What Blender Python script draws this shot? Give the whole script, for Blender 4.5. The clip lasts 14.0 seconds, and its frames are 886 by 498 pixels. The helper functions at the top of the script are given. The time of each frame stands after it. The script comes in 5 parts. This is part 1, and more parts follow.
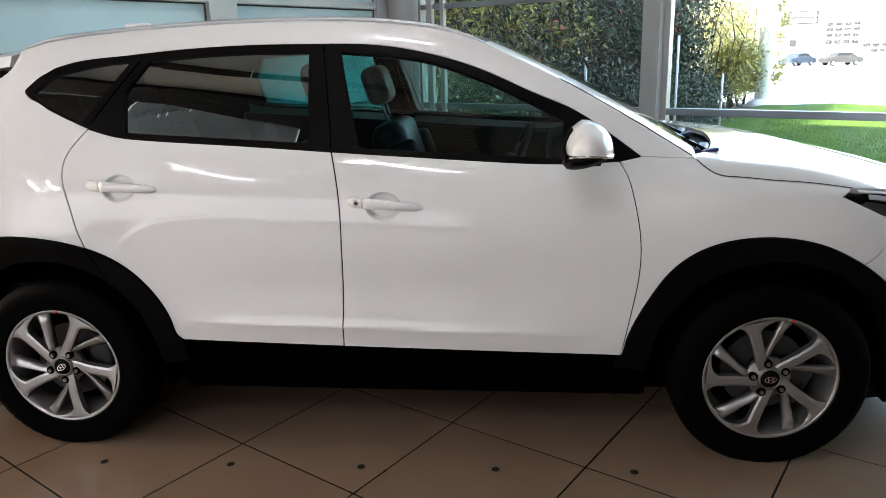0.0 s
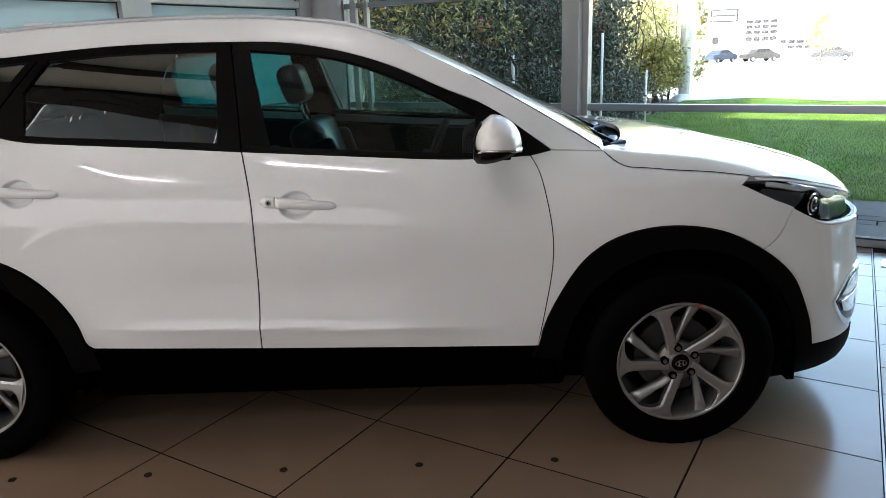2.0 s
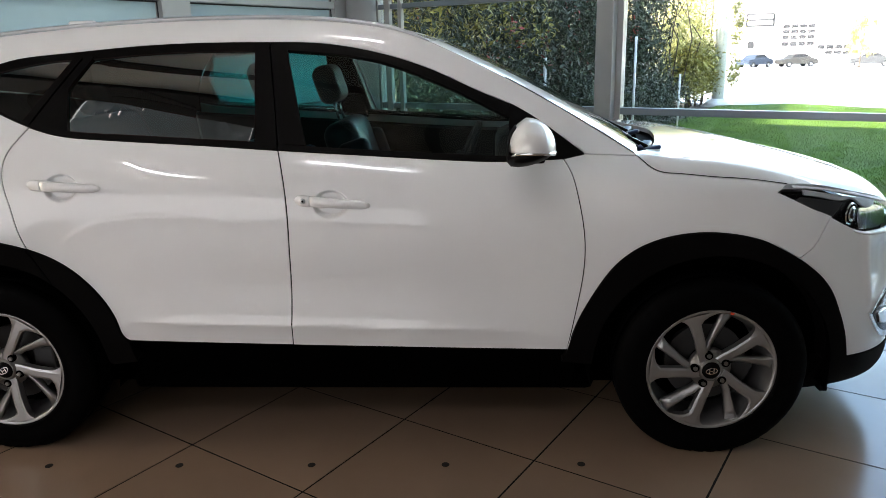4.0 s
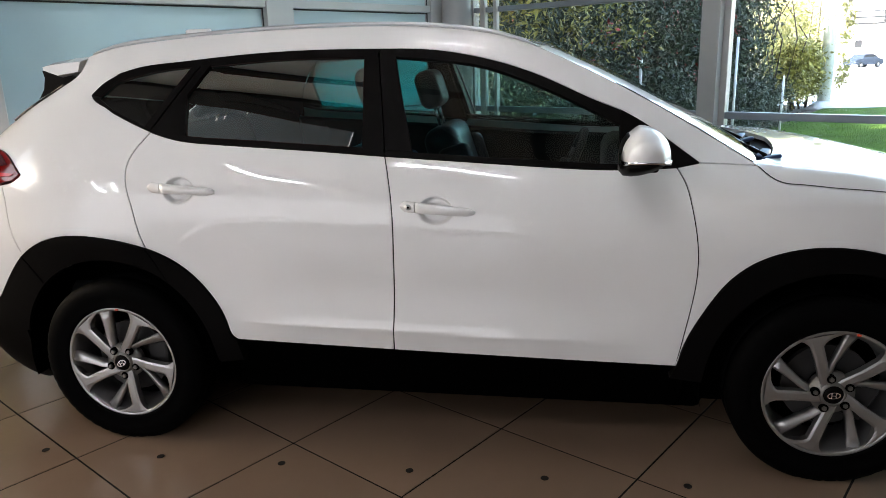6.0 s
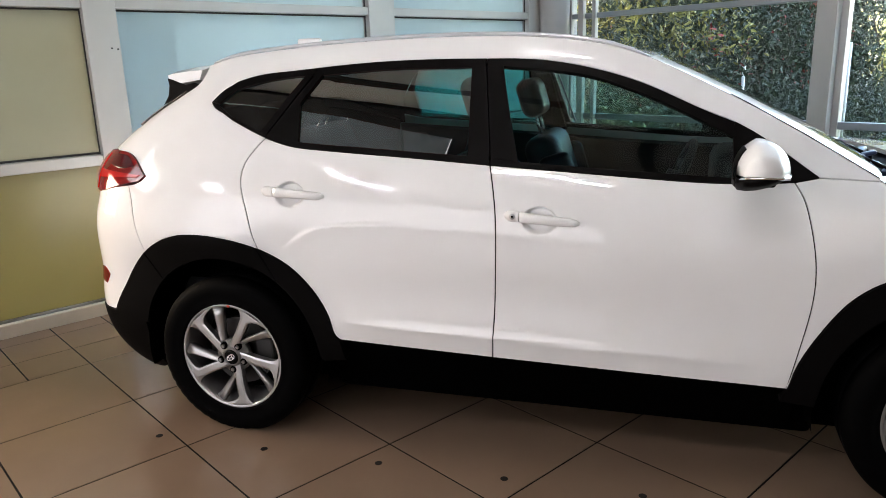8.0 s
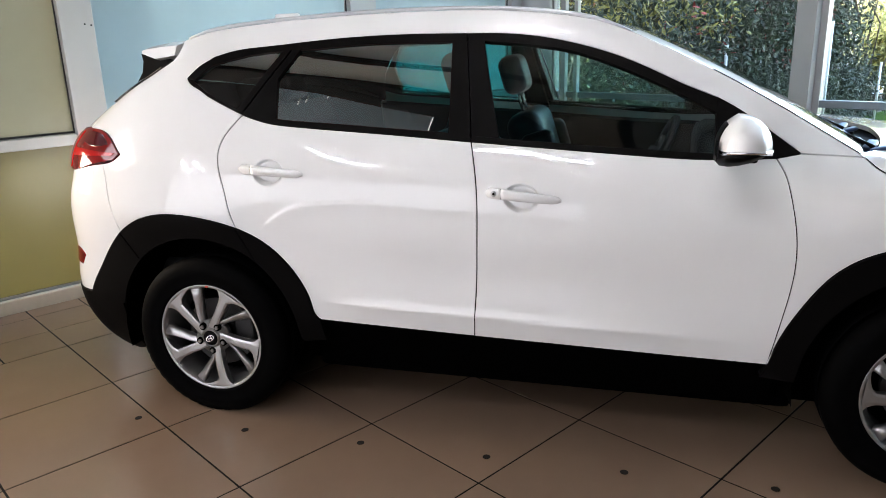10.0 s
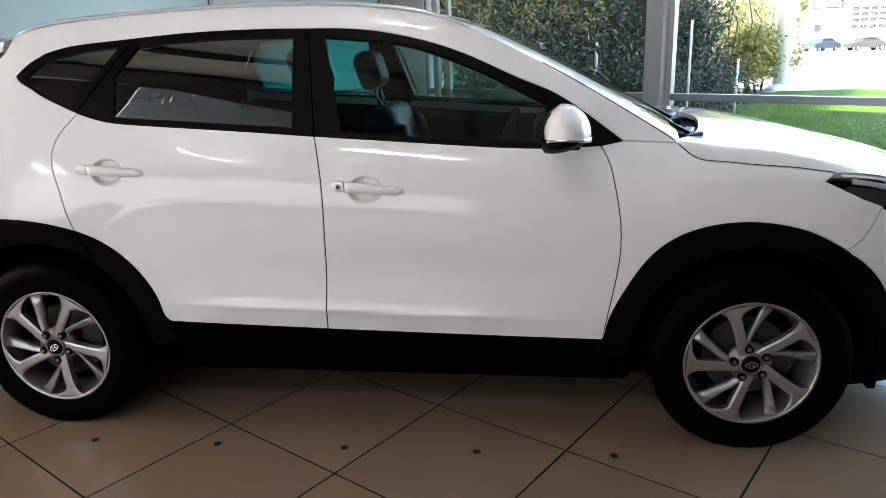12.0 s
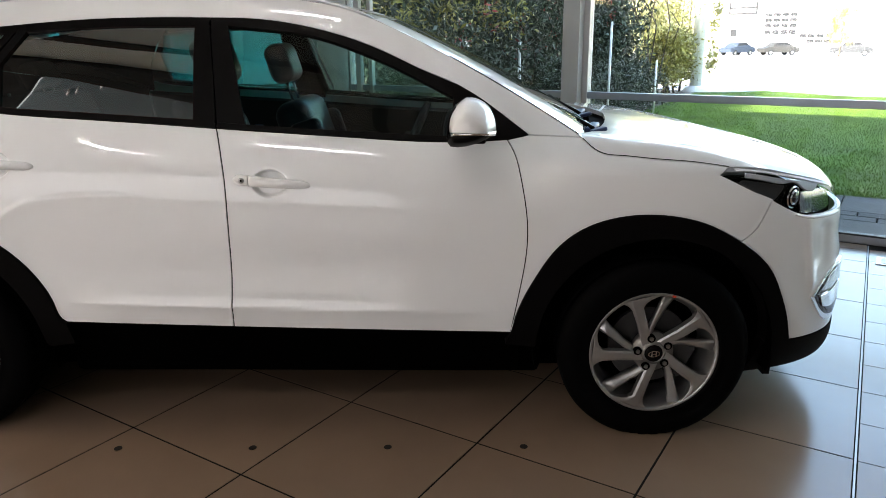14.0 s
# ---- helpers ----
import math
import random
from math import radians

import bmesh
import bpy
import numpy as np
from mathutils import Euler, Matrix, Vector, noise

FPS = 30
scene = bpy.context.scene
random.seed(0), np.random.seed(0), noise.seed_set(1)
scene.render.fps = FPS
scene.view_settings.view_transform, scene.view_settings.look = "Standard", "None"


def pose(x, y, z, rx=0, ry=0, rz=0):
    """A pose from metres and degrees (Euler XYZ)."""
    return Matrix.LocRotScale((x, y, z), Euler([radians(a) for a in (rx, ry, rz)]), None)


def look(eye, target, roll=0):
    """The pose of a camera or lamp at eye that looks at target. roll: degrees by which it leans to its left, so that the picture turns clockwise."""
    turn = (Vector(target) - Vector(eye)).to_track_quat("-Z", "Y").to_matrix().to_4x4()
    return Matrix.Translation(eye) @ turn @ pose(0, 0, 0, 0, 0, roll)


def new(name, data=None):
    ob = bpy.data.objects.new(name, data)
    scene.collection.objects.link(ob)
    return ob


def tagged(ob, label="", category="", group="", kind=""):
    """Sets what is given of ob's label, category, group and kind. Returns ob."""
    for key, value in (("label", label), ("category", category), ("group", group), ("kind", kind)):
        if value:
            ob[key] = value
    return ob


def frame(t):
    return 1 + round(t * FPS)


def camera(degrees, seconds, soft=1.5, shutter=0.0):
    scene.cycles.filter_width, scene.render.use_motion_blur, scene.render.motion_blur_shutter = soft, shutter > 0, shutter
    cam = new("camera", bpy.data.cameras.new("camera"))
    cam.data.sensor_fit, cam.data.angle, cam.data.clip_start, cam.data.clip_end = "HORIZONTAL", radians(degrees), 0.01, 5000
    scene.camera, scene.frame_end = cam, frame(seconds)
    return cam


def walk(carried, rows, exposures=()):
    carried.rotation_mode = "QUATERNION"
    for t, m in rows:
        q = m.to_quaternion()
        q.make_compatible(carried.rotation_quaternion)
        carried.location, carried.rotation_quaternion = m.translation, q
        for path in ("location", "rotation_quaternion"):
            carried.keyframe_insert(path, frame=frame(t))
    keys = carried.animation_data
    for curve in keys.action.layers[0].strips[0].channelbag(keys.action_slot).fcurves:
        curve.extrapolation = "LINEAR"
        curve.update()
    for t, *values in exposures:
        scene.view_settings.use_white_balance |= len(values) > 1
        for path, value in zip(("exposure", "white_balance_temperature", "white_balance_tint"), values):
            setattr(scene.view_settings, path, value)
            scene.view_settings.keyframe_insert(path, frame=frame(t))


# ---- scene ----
cam = camera(63.4, 14.0, 0.6)
PATH = [
    (0, (1.773, -3.35, 1.486), (1.57, -1.433, 0.955), -1.6),
    (0.5, (1.778, -3.349, 1.481), (1.582, -1.43, 0.953), -2.1),
    (1, (1.796, -3.346, 1.478), (1.65, -1.423, 0.949), -1.6),
    (1.5, (1.824, -3.354, 1.478), (1.722, -1.428, 0.946), -2.1),
    (2, (1.861, -3.352, 1.473), (1.823, -1.426, 0.936), -2.1),
    (2.4, (1.867, -3.356, 1.471), (1.859, -1.431, 0.934), -2.02),
    (2.8, (1.87, -3.361, 1.471), (1.859, -1.435, 0.934), -1.84),
    (3.25, (1.866, -3.365, 1.471), (1.828, -1.439, 0.938), -1.65),
    (3.7, (1.855, -3.366, 1.474), (1.775, -1.442, 0.942), -1.46),
    (4.1, (1.839, -3.365, 1.481), (1.718, -1.441, 0.948), -1.38),
    (4.5, (1.816, -3.359, 1.49), (1.661, -1.439, 0.954), -1.4),
    (5, (1.799, -3.349, 1.491), (1.579, -1.433, 0.958), -1.6),
    (5.5, (1.779, -3.346, 1.491), (1.497, -1.437, 0.965), -1.8),
    (6, (1.762, -3.34, 1.495), (1.424, -1.439, 0.973), -1.8),
    (6.5, (1.743, -3.335, 1.498), (1.341, -1.447, 0.984), -1.6),
    (7, (1.72, -3.354, 1.501), (1.254, -1.475, 0.999), -1.3),
    (7.5, (1.704, -3.364, 1.506), (1.183, -1.498, 1.01), -1.5),
    (7.7, (1.699, -3.37, 1.511), (1.159, -1.509, 1.012), -1.66),
    (8.05, (1.695, -3.367, 1.516), (1.128, -1.516, 1.011), -1.75),
    (8.4, (1.686, -3.366, 1.513), (1.105, -1.52, 0.998), -1.75),
    (8.75, (1.677, -3.363, 1.505), (1.094, -1.522, 0.978), -1.65),
    (9.1, (1.672, -3.359, 1.497), (1.096, -1.519, 0.958), -1.45),
    (9.45, (1.674, -3.354, 1.492), (1.114, -1.512, 0.943), -1.45),
    (9.8, (1.687, -3.346, 1.493), (1.152, -1.501, 0.938), -1.54),
    (10, (1.7, -3.342, 1.497), (1.182, -1.492, 0.942), -1.7),
    (10.5, (1.735, -3.34, 1.487), (1.281, -1.472, 0.936), -2.1),
    (11, (1.788, -3.347, 1.483), (1.418, -1.46, 0.93), -2.1),
    (11.5, (1.86, -3.352, 1.481), (1.547, -1.457, 0.921), -1.8),
    (12, (1.906, -3.353, 1.475), (1.653, -1.451, 0.911), -1.8),
    (12.5, (1.952, -3.356, 1.465), (1.768, -1.446, 0.9), -1.5),
    (13, (1.988, -3.355, 1.465), (1.865, -1.443, 0.89), -1.7),
    (13.5, (1.995, -3.35, 1.461), (1.907, -1.438, 0.881), -1.2),
    (14, (1.99, -3.337, 1.454), (1.924, -1.421, 0.882), -0.7),
]
walk(cam, [(t, look(e, g, r)) for t, e, g, r in PATH],
     [(0, 3.13, 6450, 10), (1, 3.05, 6450, 10), (2.2, 2.82, 6500, 10), (4.5, 2.82, 6500, 10), (5.5, 2.93, 6420, 10), (6.5, 3.12, 6350, 10), (7.5, 3.36, 6550, 12), (10, 3.5, 6250, 11), (11, 3.4, 6200, 10), (12.5, 3.08, 6520, 10), (14, 3.0, 6700, 10)])

# ---- light: open sky, low sun from behind the building, area lamps added at the windows ----
TURN = -30.64                     # the room's axes: along the window front, and out through it
ORG = Vector((-0.1338, -1.1024, 0.0))
AU = Vector((math.cos(radians(TURN)), math.sin(radians(TURN)), 0))
AV = Vector((-math.sin(radians(TURN)), math.cos(radians(TURN)), 0))
ROOM = Matrix.Translation(ORG) @ Matrix.Rotation(radians(TURN), 4, "Z")


def room(u, v, z=0.0):
    return ORG + AU * u + AV * v + Vector((0, 0, z))


world = bpy.data.worlds.new("sky")
scene.world = world
world.use_nodes = True
wt = world.node_tree
sky = wt.nodes.new("ShaderNodeTexSky")
sky.sky_type, sky.sun_disc = "NISHITA", False
SUN_WAY = (AV * 0.95 + AU * 0.28).normalized()          # the way the light goes, over the ground
SUN_UP = radians(30)
sky.sun_elevation = SUN_UP
sky.air_density, sky.dust_density, sky.ozone_density = 1.5, 1.6, 2.0
sky.sun_rotation = math.atan2(-SUN_WAY.x, -SUN_WAY.y)
wt.links.new(sky.outputs[0], wt.nodes["Background"].inputs[0])
wt.nodes["Background"].inputs[1].default_value = 0.15

sun = new("sun", bpy.data.lights.new("sun", "SUN"))
sun.data.energy, sun.data.angle, sun.data.color = 5.0, radians(0.53), (1.0, 0.95, 0.86)
down = SUN_WAY * math.cos(SUN_UP) - Vector((0, 0, math.sin(SUN_UP)))
sun.matrix_world = look((0, 0, 12), Vector((0, 0, 12)) + down)


def window_lamp(u, v, z, du, dv, w, h, power, color, spread=180):
    lamp = new("window_fill", bpy.data.lights.new("window_fill", "AREA"))
    lamp.data.shape, lamp.data.size, lamp.data.size_y = "RECTANGLE", w, h
    lamp.data.energy, lamp.data.color, lamp.data.spread = power, color, radians(spread)
    lamp.matrix_world = look(room(u, v, z), room(u + du, v + dv, z))
    return lamp


# Added area lamps stand in for daylight at the south, west and north windows.
window_lamp(2.2, -7.93, 1.95, 0, 1, 7.7, 2.65, 22.0, (0.97, 0.955, 1.0))
window_lamp(-1.95, -2.80, 2.37, 1, 0, 0.95, 0.8, 8.0, (1.0, 0.87, 0.70), 132)
window_lamp(-1.97, -1.08, 1.22, 1, 0, 0.66, 0.6, 3.4, (1.0, 0.80, 0.58), 124)
window_lamp(3.7, 4.80, 3.05, 0, -1, 4.4, 0.55, 11.0, (0.74, 0.87, 1.0))

# ---- materials ----


def mat(name, color, rough=0.5, metal=0.0, coat=0.0, spread=0.06, size=6.0, bump=0.0, bump_size=200.0, stain=0.0, per_piece=0.0, spec=0.5):
    """Principled surface with a slow tone change, grain relief and, where asked, stains and a change from piece to piece."""
    m = bpy.data.materials.new(name)
    m.use_nodes = True
    nt = m.node_tree
    b = nt.nodes["Principled BSDF"]
    N, L = nt.nodes.new, nt.links.new
    tc = N("ShaderNodeTexCoord")
    n1 = N("ShaderNodeTexNoise")
    n1.inputs["Scale"].default_value, n1.inputs["Detail"].default_value = size, 5
    L(tc.outputs["Object"], n1.inputs["Vector"])
    r = N("ShaderNodeMapRange")
    r.inputs[1].default_value, r.inputs[2].default_value = 0.3, 0.7
    r.inputs[3].default_value, r.inputs[4].default_value = 1 - spread, 1 + spread
    L(n1.outputs[0], r.inputs[0])
    tone = r.outputs[0]
    if per_piece:
        oi = N("ShaderNodeObjectInfo")
        pr = N("ShaderNodeMapRange")
        pr.inputs[3].default_value, pr.inputs[4].default_value = 1 - per_piece, 1 + per_piece
        L(oi.outputs["Random"], pr.inputs[0])
        mu = N("ShaderNodeMath")
        mu.operation = "MULTIPLY"
        L(tone, mu.inputs[0]), L(pr.outputs[0], mu.inputs[1])
        tone = mu.outputs[0]
    if stain:
        n3 = N("ShaderNodeTexNoise")
        n3.inputs["Scale"].default_value, n3.inputs["Detail"].default_value = size * 0.35, 8
        L(tc.outputs["Object"], n3.inputs["Vector"])
        sr = N("ShaderNodeMapRange")
        sr.inputs[1].default_value, sr.inputs[2].default_value = 0.55, 0.75
        sr.inputs[3].default_value, sr.inputs[4].default_value = 1, 1 - stain
        L(n3.outputs[0], sr.inputs[0])
        mu = N("ShaderNodeMath")
        mu.operation = "MULTIPLY"
        L(tone, mu.inputs[0]), L(sr.outputs[0], mu.inputs[1])
        tone = mu.outputs[0]
    mx = N("ShaderNodeVectorMath")
    mx.operation = "SCALE"
    mx.inputs[0].default_value = color
    L(tone, mx.inputs["Scale"])
    L(mx.outputs[0], b.inputs["Base Color"])
    b.inputs["Roughness"].default_value, b.inputs["Metallic"].default_value = rough, metal
    b.inputs["Specular IOR Level"].default_value = spec
    if coat:
        b.inputs["Coat Weight"].default_value, b.inputs["Coat Roughness"].default_value = coat, 0.03
    if bump:
        n2 = N("ShaderNodeTexNoise")
        n2.inputs["Scale"].default_value, n2.inputs["Detail"].default_value = bump_size, 3
        L(tc.outputs["Object"], n2.inputs["Vector"])
        bp = N("ShaderNodeBump")
        bp.inputs["Strength"].default_value, bp.inputs["Distance"].default_value = bump, 0.002
        L(n2.outputs[0], bp.inputs["Height"])
        L(bp.outputs[0], b.inputs["Normal"])
    return m


def glass(name, tint, gloss=1.0, rough=0.0):
    """Thin pane: lets tinted light straight through, and mirrors by its angle."""
    m = bpy.data.materials.new(name)
    m.use_nodes = True
    nt = m.node_tree
    nt.nodes.clear()
    N, L = nt.nodes.new, nt.links.new
    out, mix, tr, gl, fr, mu = N("ShaderNodeOutputMaterial"), N("ShaderNodeMixShader"), N("ShaderNodeBsdfTransparent"), N("ShaderNodeBsdfGlossy"), N("ShaderNodeFresnel"), N("ShaderNodeMath")
    tr.inputs[0].default_value = (*tint, 1)
    gl.inputs["Roughness"].default_value = rough
    fr.inputs[0].default_value = 1.5
    mu.operation = "MULTIPLY"
    mu.inputs[1].default_value = gloss
    L(fr.outputs[0], mu.inputs[0]), L(mu.outputs[0], mix.inputs[0]), L(tr.outputs[0], mix.inputs[1]), L(gl.outputs[0], mix.inputs[2]), L(mix.outputs[0], out.inputs[0])
    return m


def frosted(name, color, rough=0.35):
    """Etched pane: scatters light through from the other side."""
    m = bpy.data.materials.new(name)
    m.use_nodes = True
    nt = m.node_tree
    nt.nodes.clear()
    N, L = nt.nodes.new, nt.links.new
    out, mix, mix2 = N("ShaderNodeOutputMaterial"), N("ShaderNodeMixShader"), N("ShaderNodeMixShader")
    tl, df, gl, fr = N("ShaderNodeBsdfTranslucent"), N("ShaderNodeBsdfDiffuse"), N("ShaderNodeBsdfGlossy"), N("ShaderNodeFresnel")
    tc, nz, mr, sc = N("ShaderNodeTexCoord"), N("ShaderNodeTexNoise"), N("ShaderNodeMapRange"), N("ShaderNodeVectorMath")
    nz.inputs["Scale"].default_value, nz.inputs["Detail"].default_value = 1.3, 6
    mr.inputs[1].default_value, mr.inputs[2].default_value, mr.inputs[3].default_value, mr.inputs[4].default_value = 0.3, 0.7, 0.93, 1.05
    sc.operation = "SCALE"
    sc.inputs[0].default_value = color
    L(tc.outputs["Object"], nz.inputs["Vector"]), L(nz.outputs[0], mr.inputs[0]), L(mr.outputs[0], sc.inputs["Scale"])
    L(sc.outputs[0], tl.inputs[0]), L(sc.outputs[0], df.inputs[0])
    gl.inputs["Roughness"].default_value = rough
    mix.inputs[0].default_value = 0.45
    L(tl.outputs[0], mix.inputs[1]), L(df.outputs[0], mix.inputs[2])
    L(fr.outputs[0], mix2.inputs[0]), L(mix.outputs[0], mix2.inputs[1]), L(gl.outputs[0], mix2.inputs[2]), L(mix2.outputs[0], out.inputs[0])
    return m


def glow(name, color, strength):
    m = bpy.data.materials.new(name)
    m.use_nodes = True
    b = m.node_tree.nodes["Principled BSDF"]
    b.inputs["Base Color"].default_value = (*color, 1)
    b.inputs["Emission Color"].default_value, b.inputs["Emission Strength"].default_value = (*color, 1), strength
    return m


M_PAINT = mat("white_paint", (0.80, 0.795, 0.79), 0.60, coat=1.0, spread=0.012, size=1.2, spec=0.25)
M_TRIM = mat("satin_black", (0.0032, 0.0029, 0.0028), 0.45, spread=0.1, bump=0.03, bump_size=400, spec=0.05)
M_CLAD = mat("black_plastic", (0.0022, 0.0019, 0.0019), 0.65, spread=0.15, bump=0.15, bump_size=600, spec=0.04)
# Near-zero black: on sill and rear bench it puts shade into the colour.
M_DARK = mat("near_zero_black", (0.0008, 0.0008, 0.0008), 0.9, spread=0.2, spec=0.01)
M_RUBBER = mat("tyre_rubber", (0.0010, 0.0010, 0.0011), 0.66, spread=0.2, size=30, bump=0.1, bump_size=300, spec=0.03)
M_ALLOY = mat("alloy_silver", (0.39, 0.385, 0.38), 0.36, metal=0.9, spread=0.04, size=20, bump=0.02, bump_size=800)
# Darker copy of the alloy: on the hub, shade is put into the silver.
M_ALLOY_IN = mat("alloy_shadow_side", (0.20, 0.19, 0.18), 0.45, metal=0.8, spread=0.06, size=20)
M_CHROME = mat("chrome", (0.82, 0.83, 0.85), 0.08, metal=1.0, spread=0.02)
M_SILVER = mat("satin_silver", (0.60, 0.61, 0.63), 0.25, metal=1.0, spread=0.03)
M_RAIL = mat("anodised_silver", (0.55, 0.56, 0.58), 0.32, metal=0.85, spread=0.03)
M_LAMP_WHITE = mat("white_reflector_and_glint", (0.80, 0.81, 0.83), 0.25, spread=0.03)
M_WIPER = mat("satin_blue_grey", (0.030, 0.048, 0.11), 0.3, spread=0.08)
M_DISC = mat("brake_steel", (0.035, 0.034, 0.033), 0.5, metal=0.3, spread=0.1)
M_GLOSSBLACK = mat("gloss_black", (0.008, 0.008, 0.009), 0.08, spread=0.1)
M_RED = mat("red_lens", (0.42, 0.006, 0.005), 0.12, spread=0.08, size=30, spec=0.35)
M_REDDARK = mat("dark_red_lens", (0.06, 0.003, 0.006), 0.06, spread=0.08, size=30)
M_REDMID = mat("red_lens_body", (0.17, 0.003, 0.003), 0.07, spread=0.1, size=30, spec=0.35)
M_MARK = mat("orange_paint_mark", (0.60, 0.06, 0.02), 0.5)
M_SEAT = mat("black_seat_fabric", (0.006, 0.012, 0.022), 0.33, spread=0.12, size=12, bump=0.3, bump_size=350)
# Blue is reflected sky light, painted on the near seat's bolsters.
M_BOLSTER_SKY = mat("bolster_sky_tint", (0.022, 0.10, 0.23), 0.4, spread=0.1, size=12, bump=0.2, bump_size=350)
M_CABIN = mat("dark_cabin_plastic", (0.007, 0.0095, 0.013), 0.45, spread=0.12, bump=0.2, bump_size=500)
M_LINING = mat("beige_roof_lining", (0.42, 0.40, 0.37), 0.9, spread=0.05, bump=0.2, bump_size=500)
M_GLASS = glass("door_glass", (0.60, 0.80, 0.78), 1.0)
M_PRIVACY = glass("privacy_glass", (0.12, 0.70, 0.70), 4.8)
M_SCREEN = glass("windscreen_glass", (0.62, 0.70, 0.68), 1.3)
M_LENS = glass("clear_lens", (0.90, 0.92, 0.94), 0.6)
M_PANE = glass("showroom_pane", (0.91, 0.925, 0.935), 0.5)

# ---- mesh tools ----


def mesh_object(name, verts, faces, material, parent=None, label="", smooth=False, normals=None):
    me = bpy.data.meshes.new(name)
    me.from_pydata([tuple(v) for v in verts], [], faces)
    me.materials.append(material)
    if smooth:
        me.polygons.foreach_set("use_smooth", [True] * len(me.polygons))
    if normals is not None:
        me.normals_split_custom_set_from_vertices([tuple(n) for n in normals])
    ob = new(name, me)
    if parent:
        ob.parent = parent
    if label:
        tagged(ob, label)
    return ob


def part(name, bm, material, parent, label="", smooth=False):
    me = bpy.data.meshes.new(name)
    bmesh.ops.recalc_face_normals(bm, faces=bm.faces)
    bm.to_mesh(me)
    bm.free()
    me.materials.append(material)
    if smooth:
        me.polygons.foreach_set("use_smooth", [True] * len(me.polygons))
    ob = new(name, me)
    if parent:
        ob.parent = parent
    if label:
        tagged(ob, label)
    return ob


def box(bm, lo, hi, m=None, bevel=0.0, rounds=2):
    m = m or Matrix()
    c, s = [(a + b) / 2 for a, b in zip(lo, hi)], [abs(b - a) for a, b in zip(lo, hi)]
    r = bmesh.ops.create_cube(bm, size=1, matrix=m @ Matrix.Translation(c) @ Matrix.Diagonal((*s, 1)))
    if bevel:
        edges = list({e for v in r["verts"] for e in v.link_edges})
        bmesh.ops.bevel(bm, geom=edges, offset=bevel, segments=rounds, profile=0.5, affect="EDGES")


def cyl(bm, a, b, r1, r2=None, n=16):
    a, b = Vector(a), Vector(b)
    m = Matrix.Translation((a + b) / 2) @ (b - a).to_track_quat("Z", "Y").to_matrix().to_4x4()
    bmesh.ops.create_cone(bm, cap_ends=True, segments=n, radius1=r1, radius2=r1 if r2 is None else r2, depth=(b - a).length, matrix=m)


def thing(name, label, category, group="", kind=""):
    return tagged(new(name), label, category, group, kind)


def lathe_y(profile, n, y0, cx, cz, wobble=None, closed=True):
    """Verts and faces of a ring turned about an axis along y: profile of (radius, y)."""
    verts, faces, k = [], [], len(profile)
    for i in range(n):
        a = 2 * math.pi * i / n
        for j, (r, y) in enumerate(profile):
            rr = r + (wobble(i, j) if wobble else 0)
            verts.append((cx + rr * math.cos(a), y0 + y, cz + rr * math.sin(a)))
    for i in range(n):
        for j in range(k if closed else k - 1):
            p, q = (i + 1) % n, (j + 1) % k
            faces.append((i * k + j, p * k + j, p * k + q, i * k + q))
    return verts, faces


def tube(name, pts, radius, material, parent, label="", n=8, flat=1.0):
    """Round bar along points."""
    verts, faces = [], []
    pts = [Vector(p) for p in pts]
    for i, p in enumerate(pts):
        d = (pts[min(i + 1, len(pts) - 1)] - pts[max(i - 1, 0)]).normalized()
        side = d.cross(Vector((0, 0, 1)))
        side = side.normalized() if side.length > 0.01 else Vector((1, 0, 0))
        up = side.cross(d).normalized()
        r = radius(i / (len(pts) - 1)) if callable(radius) else radius
        for k in range(n):
            a = 2 * math.pi * k / n
            verts.append(p + side * math.cos(a) * r + up * math.sin(a) * r * flat)
    for i in range(len(pts) - 1):
        for k in range(n):
            q = (k + 1) % n
            faces.append((i * n + k, i * n + q, (i + 1) * n + q, (i + 1) * n + k))
    faces.append(tuple(range(n - 1, -1, -1)))
    faces.append(tuple((len(pts) - 1) * n + k for k in range(n)))
    return mesh_object(name, verts, faces, material, parent, label, smooth=True)

# ---- body surface ----
def spline(nodes):
    """Natural cubic through (a, b) nodes; linear outside."""
    xs = np.array([n[0] for n in nodes], float); ys = np.array([n[1] for n in nodes], float)
    n = len(xs); h = np.diff(xs); A = np.eye(n); r = np.zeros(n)
    for i in range(1, n - 1):
        A[i, i - 1], A[i, i], A[i, i + 1] = h[i - 1], 2 * (h[i - 1] + h[i]), h[i]
        r[i] = 6 * ((ys[i + 1] - ys[i]) / h[i] - (ys[i] - ys[i - 1]) / h[i - 1])
    m = np.linalg.solve(A, r)
    def f(v):
        v = np.asarray(v, float); c = np.clip(v, xs[0], xs[-1])
        i = np.clip(np.searchsorted(xs, c) - 1, 0, n - 2)
        a, b = xs[i + 1] - c, c - xs[i]
        return (m[i] * a**3 + m[i + 1] * b**3) / (6 * h[i]) + (ys[i] / h[i] - m[i] * h[i] / 6) * a + (ys[i + 1] / h[i] - m[i + 1] * h[i] / 6) * b
    return f
def step(a, b, v):
    t = np.clip((np.asarray(v, float) - a) / (b - a), 0, 1)
    return t * t * (3 - 2 * t)
PROFILE = spline([(.12, .76), (.24, .845), (.34, .885), (.42, .902), (.56, .908), (.70, .910), (.84, .912), (.94, .905), (1.00, .8935), (1.05, .8785), (1.10, .8570), (1.2, .808), (1.3, .7555), (1.4, .700), (1.5, .637), (1.57, .584), (1.64, .50), (1.7, .42)])
